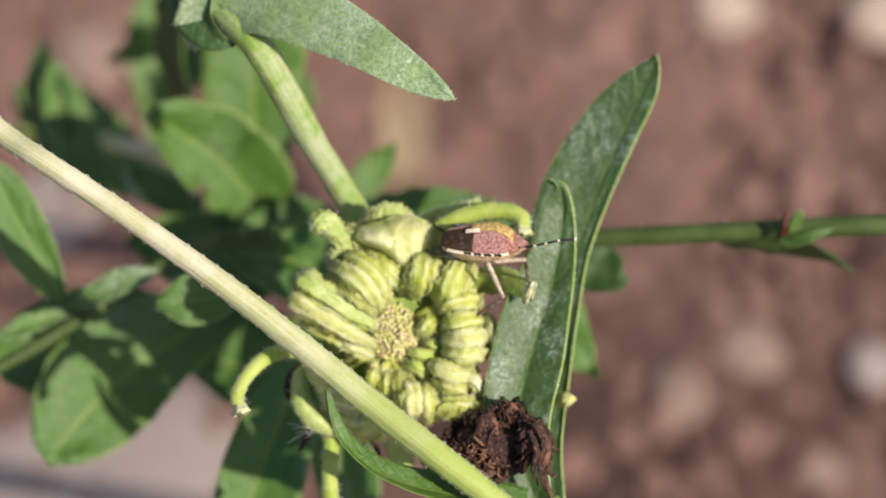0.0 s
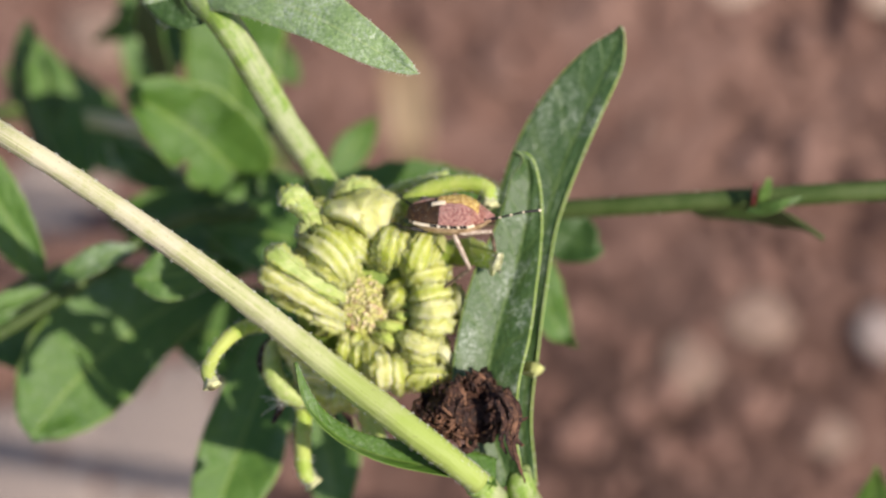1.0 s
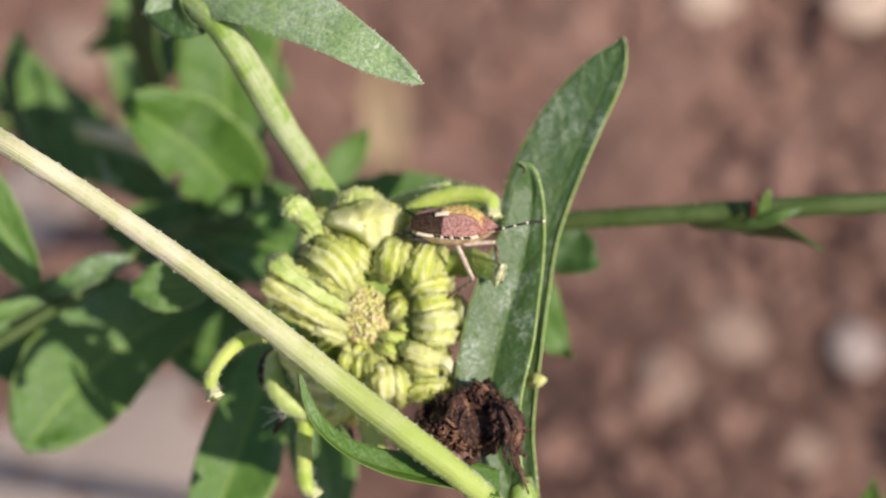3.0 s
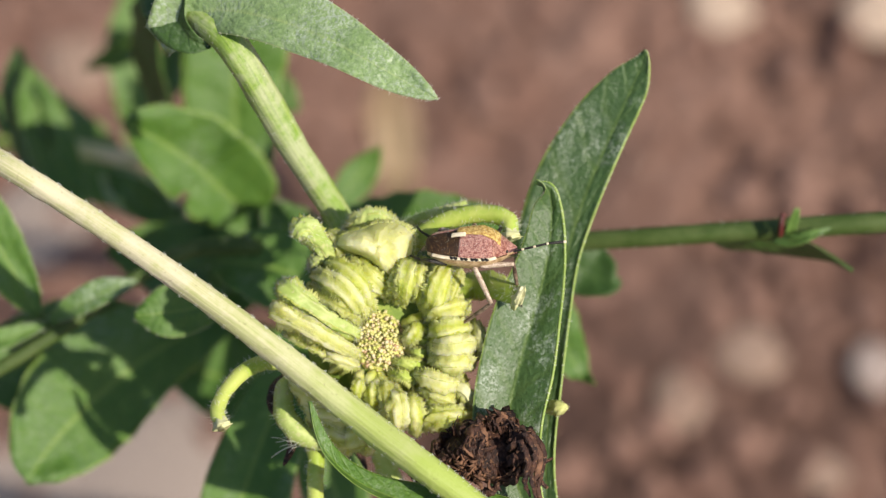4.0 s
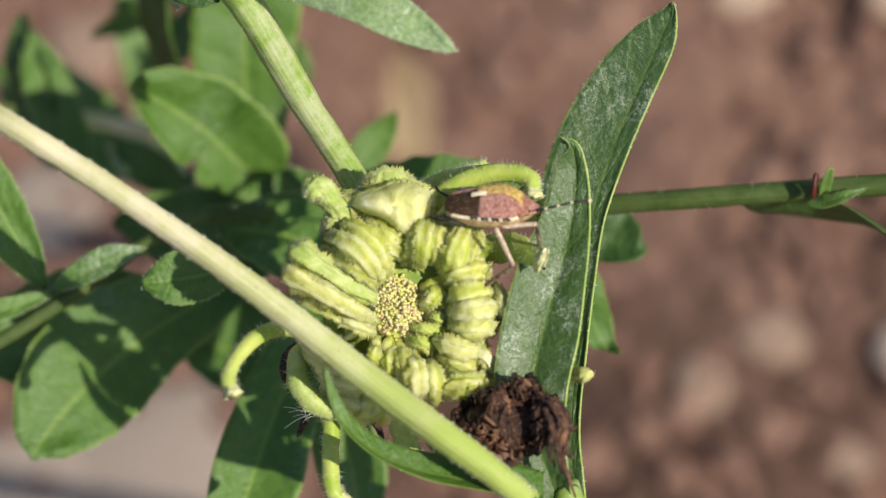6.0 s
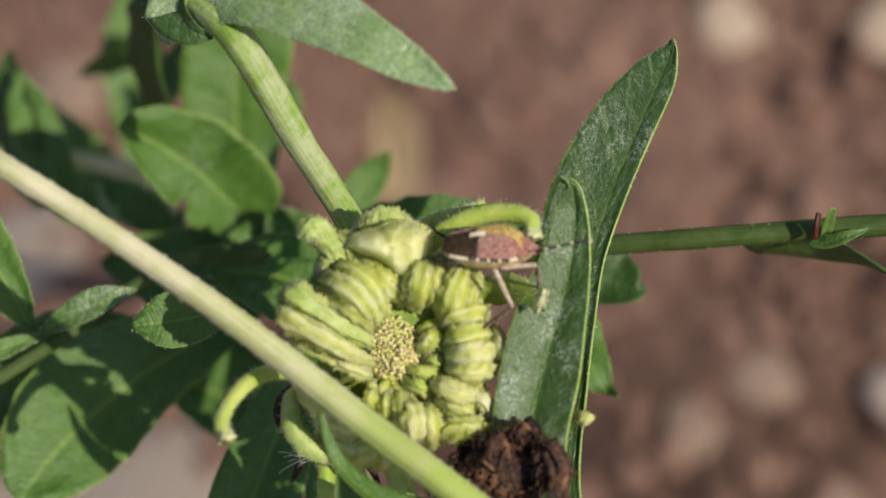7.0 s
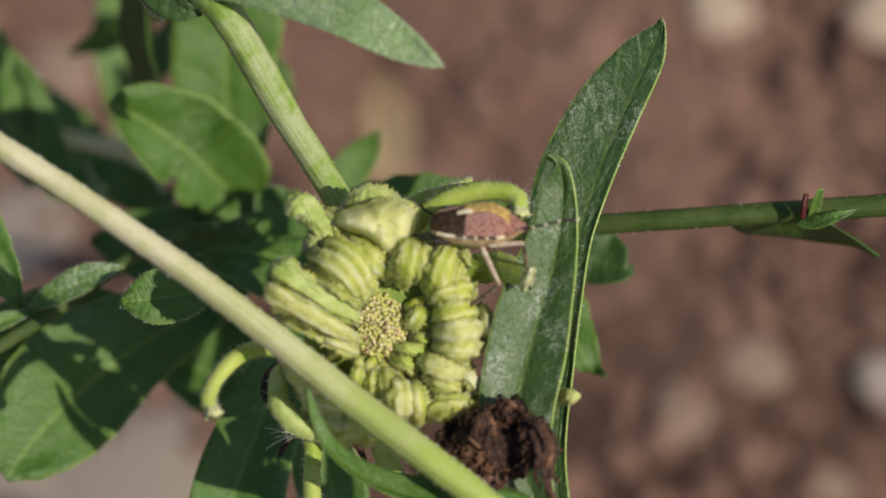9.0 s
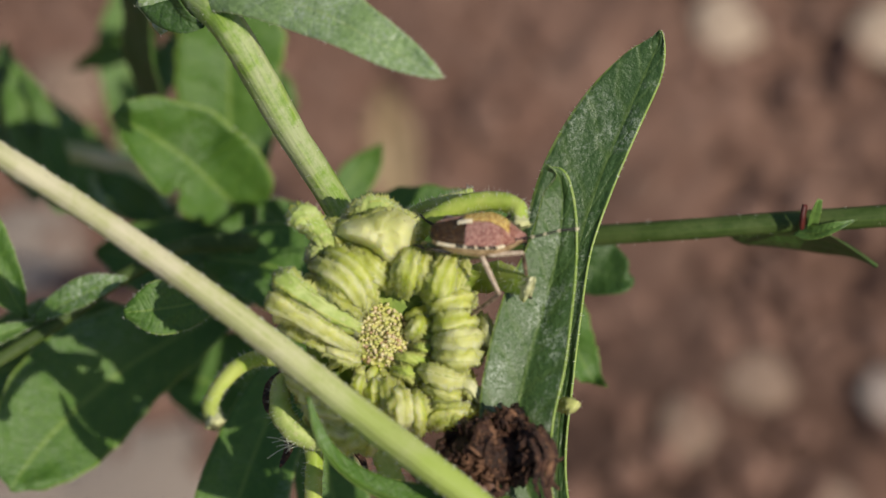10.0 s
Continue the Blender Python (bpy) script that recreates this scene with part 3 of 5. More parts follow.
def seed_head():
    head = thing("seed_head", (-8.16, -9.98, -14), "unripe yellow-green marigold seed head with curled hairy seeds", "seed head")
    # receptacle and the stalk that carries it
    bm = bmesh.new()
    cone_ball(bm, (-8.37, -9.0, -11.5), 9.6, 24, 12, (1.0, 1.15, 0.5))
    part("receptacle", bm, DARK_SEAT, head, "dark green seat under the seeds")
    stalk(head, [(*soil_at(-51, 176), 2.8), (*(-42.99, 17.12, -230), 2.6), (*(-46.97, 39.42, -150), 2.5), (*(-42.83, 41.37, -50), 2.4), (*(-37.21, 37.58, -17), 2.2), (*(-34.18, 35.41, -12), 2.2), (*(-31.14, 33.22, -9), 2.2), (*(-28.23, 30.73, -7), 2.2), (*(-25.52, 26.74, -7), 2.1),
                 (*(-20.05, 16.93, -13), 1.95), (*(-14.56, 8.16, -17), 1.85), (*(-10.16, 0.07, -15), 1.9), (*(-8.43, -7.19, -13), 2.4)],
          STEM, 60, 16, (6, 0.06), 1600, rng, "stem", "ribbed green stalk with pale and brown streaks", 0.10, 0.34)
    bm = bmesh.new()
    tube(bm, [(*(-28.89, 30.11, -8), 0.1), (*(-26.89, 26.82, -8), 0.8), (*(-24.68, 23.17, -9), 0.7), (*(-22.31, 19.05, -12), 0.85), (*(-19.97, 14.94, -14), 0.7), (*(-18.04, 11.80, -16), 0.85), (*(-16.18, 8.75, -17), 0.7), (*(-14.27, 5.81, -17), 0.1)], 60, 12, 0.9, (0, 0.2, 1), (5, 0.15), 0.45, 5.0)
    part("scar", bm, SCAR, head, "rough brown and grey streak along the stalk")
    # bed of the disc and its beads
    bm = bmesh.new()
    cone_ball(bm, (-8.01, -9.80, -8), 4.0, 20, 10, (0.95, 1.1, 0.66))
    disc = part("disc", bm, HEART, head, "olive bed of the spent disc")
    bm = bmesh.new()
    c = Vector((-7.87, -9.80, -8))
    for i in range(380):
        a, q = i * 2.39996, math.sqrt(i / 380)
        r = 3.9 * q
        p = c + Vector((math.cos(a) * r * 0.88, math.sin(a) * r * 1.08, 4.6 * 0.62 * math.sqrt(max(0.05, 1 - q * q * 0.93)) + rng.uniform(-0.05, 0.25)))
        p += Vector((rng.uniform(-0.22, 0.22), rng.uniform(-0.22, 0.22), 0))
        if q > 0.7 and rng.random() < 0.4:
            continue
        p += Vector((0, 0, 0.5 * noise.noise(p * 0.9)))
        cone_ball(bm, p, 0.15 + 0.22 * rng.random() ** 1.5, 7, 5, (1, 1, rng.uniform(1.2, 2.4)))
    part("bead", bm, BEAD, disc, "tiny tan and yellow florets", "stuff")
    # the big seeds, ring by ring
    grow_saddle(head)
    grow_seed(head, SEED, [(-15.29, 0.49, -7.00, 0.65), (-13.10, 0.04, -3.00, 1.20), (-10.78, -1.66, -1.60, 1.27), (-9.45, -4.51, -4.00, 1.00), (-9.33, -5.83, -7.00, 0.43)])
    grow_seed(head, SEED, [(-16.72, -0.94, -7.00, 0.65), (-14.50, -1.37, -2.60, 1.27), (-11.96, -3.07, -1.20, 1.34), (-10.30, -5.43, -4.00, 0.92), (-10.05, -6.54, -7.00, 0.36)])
    grow_seed(head, SEED, [(-17.28, -2.38, -8.00, 0.58), (-15.28, -2.94, -4.00, 1.07), (-13.07, -4.20, -2.40, 1.13), (-11.03, -6.15, -4.50, 0.78), (-10.41, -6.97, -7.00, 0.36)])
    grow_seed(head, SEED, [(-12.85, 0.63, -7.00, 0.57), (-10.89, 0.26, -4.50, 1.21), (-8.70, -1.38, -3.00, 1.35), (-7.20, -3.09, -5.00, 0.93), (-6.84, -3.83, -8.00, 0.36)])
    grow_seed(head, SEED, [(-10.41, 0.78, -7.00, 0.43), (-8.77, 0.19, -5.00, 0.93), (-7.17, -1.24, -4.00, 1.00), (-6.53, -2.53, -7.00, 0.43)])
    grow_seed(head, SEED, [(-4.50, 1.62, -6.00, 0.50), (-4.94, -0.25, -2.50, 0.92), (-5.43, -2.37, -2.40, 0.99), (-5.79, -4.03, -6.00, 0.57)])
    grow_seed(head, SEED, [(-3.36, 1.62, -6.00, 0.57), (-3.80, -0.26, -1.80, 1.06), (-4.43, -2.73, -1.80, 1.13), (-4.94, -4.53, -6.00, 0.64)])
    grow_seed(head, SEED, [(-2.14, 1.33, -6.00, 0.50), (-2.60, -0.47, -2.20, 0.85), (-3.17, -2.59, -2.40, 0.92), (-3.72, -4.10, -6.00, 0.50)])
    grow_seed(head, SEED, [(-0.50, 0.91, -7.00, 0.50), (-0.98, -0.82, -3.00, 0.92), (-1.62, -3.30, -2.60, 1.06), (-2.15, -5.11, -6.00, 0.57)])
    grow_seed(head, SEED, [(1.22, 0.91, -7.00, 0.65), (0.51, -0.96, -2.20, 1.27), (-0.48, -3.65, -2.00, 1.41), (-1.43, -5.82, -6.00, 0.72)])
    grow_seed(head, SEED, [(2.66, -0.24, -8.00, 0.50), (1.93, -1.89, -4.00, 0.92), (1.07, -3.80, -3.40, 1.06), (0.07, -5.68, -6.00, 0.57)])
    grow_seed(head, SEED, [(3.81, -5.71, -8.00, 0.58), (2.63, -5.09, -4.00, 1.21), (0.50, -5.50, -3.00, 1.56), (-1.22, -6.97, -6.00, 0.86)])
    grow_seed(head, SEED, [(4.09, -8.16, -8.00, 0.58), (2.77, -7.63, -3.40, 1.21), (0.71, -7.90, -2.60, 1.42), (-1.22, -8.82, -6.00, 0.72)])
    grow_seed(head, SEED, [(4.81, -10.32, -8.00, 0.58), (3.47, -9.89, -3.00, 1.28), (1.21, -10.15, -2.20, 1.48), (-1.08, -10.40, -6.00, 0.79)])
    grow_seed(head, SEED, [(4.52, -13.05, -8.00, 0.58), (3.19, -12.43, -2.80, 1.27), (1.20, -12.41, -2.20, 1.48), (-1.22, -11.97, -6.00, 0.64)])
    grow_seed(head, SEED, [(-21.89, -5.29, -5.00, 0.64), (-20.90, -5.76, -3.00, 1.35), (-18.00, -7.30, -2.00, 1.13), (-14.49, -9.29, -2.40, 1.13), (-11.34, -11.22, -5.00, 0.71), (-10.70, -11.56, -7.00, 0.29)])
    grow_seed(head, SEED, [(-20.60, -8.54, -7.00, 0.36), (-18.87, -8.92, -4.50, 0.71), (-15.99, -10.33, -4.00, 0.78), (-13.38, -11.39, -6.00, 0.43)])
    grow_seed(head, SEED, [(-16.21, -10.44, -8.00, 0.43), (-14.24, -11.34, -4.50, 0.85), (-11.77, -12.50, -5.00, 0.71), (-10.45, -13.04, -8.00, 0.29)])
    grow_seed(head, SEED, [(-13.08, 1.80, -9.00, 0.43), (-13.52, 2.92, -6.00, 1.00), (-14.11, 4.07, -6.50, 0.93), (-14.47, 4.82, -8.00, 0.36)])
    grow_seed(head, SEED, [(-4.53, -10.14, -7.00, 0.43), (-3.78, -9.22, -4.80, 0.78), (-2.92, -8.08, -4.60, 0.85), (-2.51, -7.12, -6.50, 0.43)])
    grow_seed(head, SEED, [(-20.24, -14.80, -9.00, 0.65), (-17.83, -15.77, -5.00, 1.57), (-14.93, -17.01, -4.00, 1.71), (-12.43, -17.30, -7.00, 0.72)])
    grow_seed(head, SEED, [(-18.43, -17.40, -9.00, 0.65), (-16.05, -18.34, -5.00, 1.57), (-13.32, -19.16, -4.40, 1.57), (-11.32, -19.51, -8.00, 0.65)])
    grow_seed(head, SEED, [(-17.19, -20.20, -10.00, 0.72), (-15.03, -20.97, -6.00, 1.72), (-12.67, -21.83, -6.00, 1.72), (-11.07, -22.02, -9.00, 0.65)])
    grow_seed(head, SEED, [(-14.15, -24.11, -10.00, 0.58), (-12.39, -22.97, -6.00, 1.43), (-10.64, -22.05, -5.00, 1.43), (-9.77, -21.44, -9.00, 0.58)])
    grow_seed(head, SEED, [(-9.81, -24.83, -10.00, 0.58), (-9.31, -23.33, -6.00, 1.29), (-8.94, -21.86, -5.40, 1.28), (-8.76, -20.65, -9.00, 0.58)])
    grow_seed(head, SEED, [(-6.11, -16.45, -7.00, 0.57), (-5.17, -17.46, -3.00, 1.28), (-5.04, -19.59, -3.00, 1.42), (-5.56, -21.96, -8.00, 0.65)])
    grow_seed(head, SEED, [(-3.53, -16.59, -7.00, 0.43), (-3.34, -17.97, -3.20, 0.99), (-3.06, -20.11, -3.40, 1.06), (-2.97, -22.39, -8.00, 0.50)])
    grow_seed(head, SEED, [(-3.38, -13.87, -7.00, 0.57), (-1.42, -14.57, -3.20, 1.20), (1.06, -15.28, -3.20, 1.28), (3.50, -15.02, -7.00, 0.65)])
    grow_seed(head, SEED, [(-2.88, -16.02, -7.00, 0.50), (-0.93, -16.59, -4.00, 1.07), (1.06, -17.16, -4.00, 1.14), (2.64, -17.51, -8.00, 0.58)])
    grow_seed(head, SEED, [(-2.40, -21.39, -8.00, 0.58), (-0.72, -20.13, -3.80, 1.35), (1.91, -19.54, -3.40, 1.42), (4.66, -19.38, -8.00, 0.65)])
    grow_seed(head, SEED, [(-2.10, -19.03, -7.00, 0.43), (-0.72, -18.23, -4.00, 0.92), (0.92, -18.46, -4.40, 0.92), (2.14, -19.09, -8.00, 0.43)])
    grow_seed(head, SEED, [(-10.42, -14.43, -7.00, 0.29), (-10.61, -15.75, -4.50, 0.71), (-10.95, -17.68, -6.00, 0.64)])
    grow_seed(head, SEED, [(-8.84, -14.72, -7.00, 0.29), (-8.76, -16.47, -4.50, 0.78), (-8.67, -18.83, -6.00, 0.72)])
    grow_seed(head, SEED, [(-7.40, -14.58, -7.00, 0.36), (-6.90, -16.45, -4.00, 0.85), (-6.49, -18.89, -4.60, 0.85), (-6.43, -20.52, -8.00, 0.43)])
    grow_seed(head, HOOK, [(-6.83, -12.43, -7.00, 0.29), (-4.49, -12.49, -4.60, 0.64), (-2.36, -12.95, -5.40, 0.57), (-1.24, -13.48, -8.00, 0.29)])
    grow_seed(head, HOOK, [(-6.83, -13.58, -7.00, 0.29), (-4.78, -14.20, -4.60, 0.64), (-3.09, -14.97, -6.00, 0.50)])
    grow_seed(head, HOOK, [(-4.24, -11.00, -7.00, 0.29), (-2.64, -11.22, -5.00, 0.57), (-1.23, -11.72, -7.00, 0.36)])
    grow_seed(head, HOOK, [(-3.11, -10.16, -8.00, 0.29), (-1.94, -9.68, -6.00, 0.57), (-0.73, -9.59, -8.00, 0.36)])
    grow_seed(head, HAIRY, [(-20.75, -1.80, -5.00, 0.57), (-19.74, -2.78, -2.60, 1.49), (-17.68, -4.34, -2.60, 1.20), (-14.52, -6.48, -3.00, 1.13), (-11.41, -8.29, -5.00, 0.86), (-10.27, -9.05, -7.00, 0.36)])
    grow_seed(head, HAIRY, [(-17.21, -5.55, -8.00, 0.43), (-15.33, -6.51, -5.00, 0.86), (-12.84, -7.79, -5.00, 0.86), (-11.02, -8.86, -8.00, 0.36)])
    grow_seed(head, HAIRY, [(-13.08, -0.80, -9.00, 0.58), (-14.14, 1.35, -7.00, 1.29), (-15.90, 3.62, -5.00, 1.21), (-17.38, 5.30, -3.60, 1.42), (-18.34, 5.01, -3.00, 1.06), (-18.79, 4.31, -3.40, 0.50)])
    grow_seed(head, HAIRY, [(-12.54, 5.15, -10.00, 0.43), (-10.73, 6.26, -8.00, 0.94), (-8.83, 6.81, -7.40, 1.08), (-6.85, 6.26, -8.40, 0.87), (-5.73, 5.57, -10.00, 0.43)])
    grow_seed(head, HAIRY, [(-17.07, -0.22, -8.00, 0.36), (-16.38, 0.92, -6.00, 0.72), (-15.24, 1.35, -6.00, 0.64), (-14.04, 0.93, -8.00, 0.29)])
    grow_seed(head, HOOK_TIP, [(4.67, -7.01, -8.00, 0.29), (5.49, -8.66, -5.00, 0.50), (5.49, -10.52, -5.00, 0.50), (4.81, -12.19, -8.00, 0.29)])
    grow_seed(head, HOOK_TIP, [(1.06, -15.55, -6.00, 0.43), (2.91, -15.89, -4.00, 0.71), (4.19, -17.19, -4.40, 0.71), (4.07, -18.75, -7.00, 0.43)])
    # small seeds packed between the disc and the big ones
    for i in range(40):
        a = i * 2 * math.pi / 40 + rng.uniform(-0.08, 0.08)
        r0, r1 = 4.3 + rng.uniform(-0.4, 0.2), 7.0 + rng.uniform(-0.7, 1.2)
        if 0.9 < a < 2.0 and i % 3 or rng.random() < (0.5 if math.cos(a) > 0.5 else 0.15):
            continue
        bm = bmesh.new()
        p, d = Vector((-8.01, -9.80, -8)), Vector((math.cos(a), math.sin(a), 0))
        w = rng.uniform(0.34, 0.70)
        tube(bm, [(*(p + d * r0), w * 0.5), (*(p + d * (r0 + 0.5) + Vector((rng.uniform(-0.5, 0.5), rng.uniform(-0.5, 0.5), 1.5))), w), (*(p + d * (r0 + r1) / 2 + Vector((0, 0, 2.0))), w * 1.1), (*(p + d * r1 + Vector((0, 0, 0.6))), w * 0.6)],
             14, 12, 0.85, (0, 0, 1), (4, 0.08), 0.22, i * 2.7)
        part("inner_seed", bm, SEED, head)
    # long outer seeds that curl away like hooks
    grow_hook(head, [(-19.2, -13.2, -10, 1.0), (-21.97, -12.59, -8, 0.98), (-23.89, -12.63, -5, 1.0), (-26.04, -13.82, -1, 0.95), (-27.97, -16.19, 1, 0.9), (-28.69, -18.32, 3, 0.9), (-28.04, -19.79, 4, 0.8)], 0.85, HOOK, True)
    grow_hook(head, [(*(-4.02, 2.58, -9), 1.0), (*(-1.57, 4.92, -7), 1.15), (*(2.56, 6.89, -6), 1.15), (*(6.80, 7.30, -5), 1.1), (*(9.25, 6.43, -4), 1.1), (*(9.57, 4.65, -3), 0.9)], 0.8, HOOK, True)
    grow_hook(head, [(*(-4.63, 5.72, -12), 0.7), (*(-1.73, 6.86, -11), 0.75), (*(1.15, 7.84, -10), 0.6), (*(3.74, 8.85, -10), 0.35)], 0.6, HAIRY, False)
    grow_hook(head, [(1.95, -3.35, -11, 1.31), (4.70, -2.41, -10, 1.74), (7.21, -2.26, -6.5, 1.7), (8.99, -2.98, -3.5, 1.35), (10.40, -3.55, -1.6, 1.15)], 0.4, HOOK, True)
    grow_hook(head, [(*(-17.09, -20.21, -12), 1.1), (*(-16.63, -25.12, -10), 1.05), (*(-16.64, -29.34, -9), 1.0), (*(-16.31, -33.19, -8), 1.1), (*(-15.16, -34.62, -8), 0.9)], 0.85, HOOK, True)
    grow_hook(head, [(*(-8.43, -23.17, -13), 1.6), (*(-7.41, -26.08, -13), 1.5), (*(-6.54, -28.99, -13), 1.4), (*(-6.10, -30.29, -13), 1.0)], 0.7, HOOK, True)
    grow_hook(head, [(*(-19.51, -14.28, -9), 0.6), (*(-20.73, -16.24, -7.5), 1.1), (*(-20.55, -19.32, -6.5), 1.35), (*(-18.98, -21.69, -6.5), 1.4), (*(-16.28, -23.04, -7.5), 1.3), (*(-13.06, -23.32, -9), 0.7)], 0.8, HAIRY, False)
    # dry bracts and a few silky threads under the head
    for rows in BRACTS:
        bm = bmesh.new()
        tube(bm, rows, 16, 8, 0.35, (0, 0, 1), (2, 0.1), 0.2, rows[0][1])
        part("bract", bm, WITHER, head, "dry brown bract")
    bm = bmesh.new()
    for i in range(16):
        p = Vector((-18.82, -23.10, -7)) + Vector((rng.uniform(-1.4, 1.4), rng.uniform(-0.8, 0.8), rng.uniform(-1, 1)))
        e = p + Vector((rng.uniform(-3.2, 0.6), rng.uniform(-2.0, 1.2), rng.uniform(-1, 1)))
        tube(bm, [(*p, 0.05), (*((p + e) / 2 + Vector((0, 0.2, 0))), 0.05), (*e, 0.03)], 5, 4)
    part("silk", bm, HAIR, head, "loose white silky threads", "stuff")
    return head


BRACTS = [
    [(*(-20.63, -14.46, -13), 0.5), (*(-22.24, -16.39, -11), 0.7), (*(-22.60, -18.64, -10), 0.5), (*(-21.67, -20.16, -9), 0.2)],
    [(*(-20.50, -21.95, -11), 0.3), (*(-19.80, -23.96, -9), 0.5), (*(-20.45, -25.68, -8), 0.35), (*(-20.88, -26.53, -8), 0.1)],
    [(*(-11.91, -23.90, -13), 0.5), (*(-10.46, -26.08, -13), 0.4), (*(-9.88, -27.97, -13), 0.15)],
    [(*(-13.33, -24.70, -12), 0.5), (*(-12.64, -26.44, -13), 0.5), (*(-13.22, -27.97, -13), 0.2)],
]
seed_head()


# ---- the shield bug ----
def shield_bug():
    """Stands on the seeds facing along +x; its back leans up the slope and outward."""
    at = Vector((4.33, 2.93, -0.2))
    bug = thing("shield_bug", at, "reddish-brown shield bug with a dark wing tip and banded edge", "bug")
    ux = Vector((0.995, -0.06, 0.06)).normalized()
    uz = Vector((0.03, 0.86, 0.50))
    uz = (uz - ux * uz.dot(ux)).normalized()
    uy = uz.cross(ux)

    def w(x, y, z):
        return at + ux * x + uy * y + uz * z

    outline = [(-6.0, 1.3), (-5.6, 2.0), (-4.8, 2.6), (-3.6, 2.95), (-1.6, 3.15), (0.6, 3.2), (2.4, 2.95), (3.4, 2.3), (4.5, 1.5), (5.3, 0.95), (6.0, 0.35)]

    def half(x):
        return float(np.interp(x, [p[0] for p in outline], [p[1] for p in outline]))

    def height(x, y):
        crest = float(np.interp(x, [-6.1, -5.2, -4, -1.5, 1.5, 3.2, 4.6, 6.0], [0.6, 1.1, 1.5, 2.35, 2.75, 2.15, 1.2, 0.25]))
        q = min(1.0, abs(y) / max(half(x), 0.05))
        return crest * (1 - q ** 2.3)

    def shell(x0, x1, lo, hi, lift, thick=0.14, nx=22, ny=12):
        """A patch of the back between two curves lo(x), hi(x)."""
        bm = bmesh.new()
        g = []
        for i in range(nx + 1):
            x = x0 + (x1 - x0) * i / nx
            a, b = lo(x), hi(x)
            row = []
            for j in range(ny + 1):
                y = a + (b - a) * j / ny
                e = min(i, nx - i, j, ny - j)
                z = height(x, y) + lift - (0.07 if e == 0 else 0.0) + 0.05 * noise.noise(Vector((x * 2, y * 2, lift * 9)))
                row.append((bm.verts.new(w(x, y, z)), bm.verts.new(w(x, y, z - thick))))
            g.append(row)
        for i in range(nx):
            for j in range(ny):
                for k in (0, 1):
                    bm.faces.new((g[i][j][k], g[i + 1][j][k], g[i + 1][j + 1][k], g[i][j + 1][k]))
        for i in range(nx):
            for j in (0, ny):
                bm.faces.new((g[i][j][0], g[i + 1][j][0], g[i + 1][j][1], g[i][j][1]))
        for j in range(ny):
            for i in (0, nx):
                bm.faces.new((g[i][j][0], g[i][j + 1][0], g[i][j + 1][1], g[i][j][1]))
        return bm

    fuzz = []
    for _ in range(420):
        x, y = rng.uniform(-5.0, 5.4), rng.uniform(-1, 1)
        y *= half(x) * 0.9
        fuzz.append((w(x, y, height(x, y) + 0.3), (uz + uy * y * 0.2 - ux * 0.5).normalized()))
    bh = bmesh.new()
    hairs(bh, fuzz, 240, 0.26, rng, 0.3, 0.016)
    part("fuzz", bh, HAIR, bug, "fine pale hairs on the back", "stuff")
    # belly: a keeled lower body
    bm = bmesh.new()
    rings = []
    for i in range(25):
        x = -5.6 + 11.2 * i / 24
        h, d = half(x) * 0.96, float(np.interp(x, [-5.6, -3, 0, 3, 5.6], [1.1, 2.3, 2.75, 2.3, 0.6]))
        rings.append([bm.verts.new(w(x, math.cos(a) * h, math.sin(a) * (d if math.sin(a) < 0 else 0.3))) for a in [2 * math.pi * j / 20 for j in range(20)]])
    for a, b in zip(rings, rings[1:]):
        for j in range(20):
            bm.faces.new((a[j], a[(j + 1) % 20], b[(j + 1) % 20], b[j]))
    bm.faces.new(rings[0])
    bm.faces.new(rings[-1])
    part("abdomen", bm, BELLY, bug, "tan underside")
    tip, base = -1.9, 3.9

    def scut(x):
        return float(np.interp(x, [tip, tip + 0.5, 0.2, base], [0.32, 0.55, 1.05, 1.9]))

    part("membrane", shell(-5.95, -0.9, lambda x: -half(x) * 0.93, lambda x: half(x) * 0.5, 0.05), MEMBRANE, bug, "dark brown see-through wing tip")
    part("forewing", shell(-1.5, 3.5, lambda x: -half(x) * 0.98, lambda x: -0.1, 0.15), CORIUM, bug, "pinkish-red speckled leathery wing")
    part("forewing", shell(-5.4, 3.5, lambda x: 0.1 if x > -1.6 else min(0.3 + 0.12 * (-1.6 - x), half(x) * 0.9), lambda x: half(x) * 0.98, 0.15), CORIUM, bug, "pinkish-red speckled leathery wing")
    part("scutellum", shell(tip, base, lambda x: -0.85 - 0.5 * (x - tip) / (base - tip), lambda x: scut(x), 0.34), SCUTUM, bug, "ochre triangular shield")
    bm = shell(tip - 0.7, tip + 1.2, lambda x: -1.30 - 0.10 * (x - tip) + 0.10 * (x - tip - 0.3) ** 2 * (x > tip + 0.3), lambda x: -0.82 - 0.10 * (x - tip), 0.52, 0.25, 12, 6)
    part("scutellum_tip", bm, PALE, bug, "cream tip of the shield")
    part("pronotum", shell(2.9, 4.8, lambda x: -half(x) * 1.0, lambda x: half(x) * 1.0, 0.24, 0.3), PRONOTUM, bug, "reddish-brown collar plate")
    head = part("head", shell(4.4, 6.05, lambda x: -half(x) * 0.9, lambda x: half(x) * 0.9, 0.20, 0.7, 12, 10), CORIUM, bug, "small blunt reddish head")
    for s in (-1, 1):
        bm = bmesh.new()
        cone_ball(bm, w(4.75, s * 1.15, 0.35), 0.22, 10, 7)
        part("eye", bm, BLACK, head)
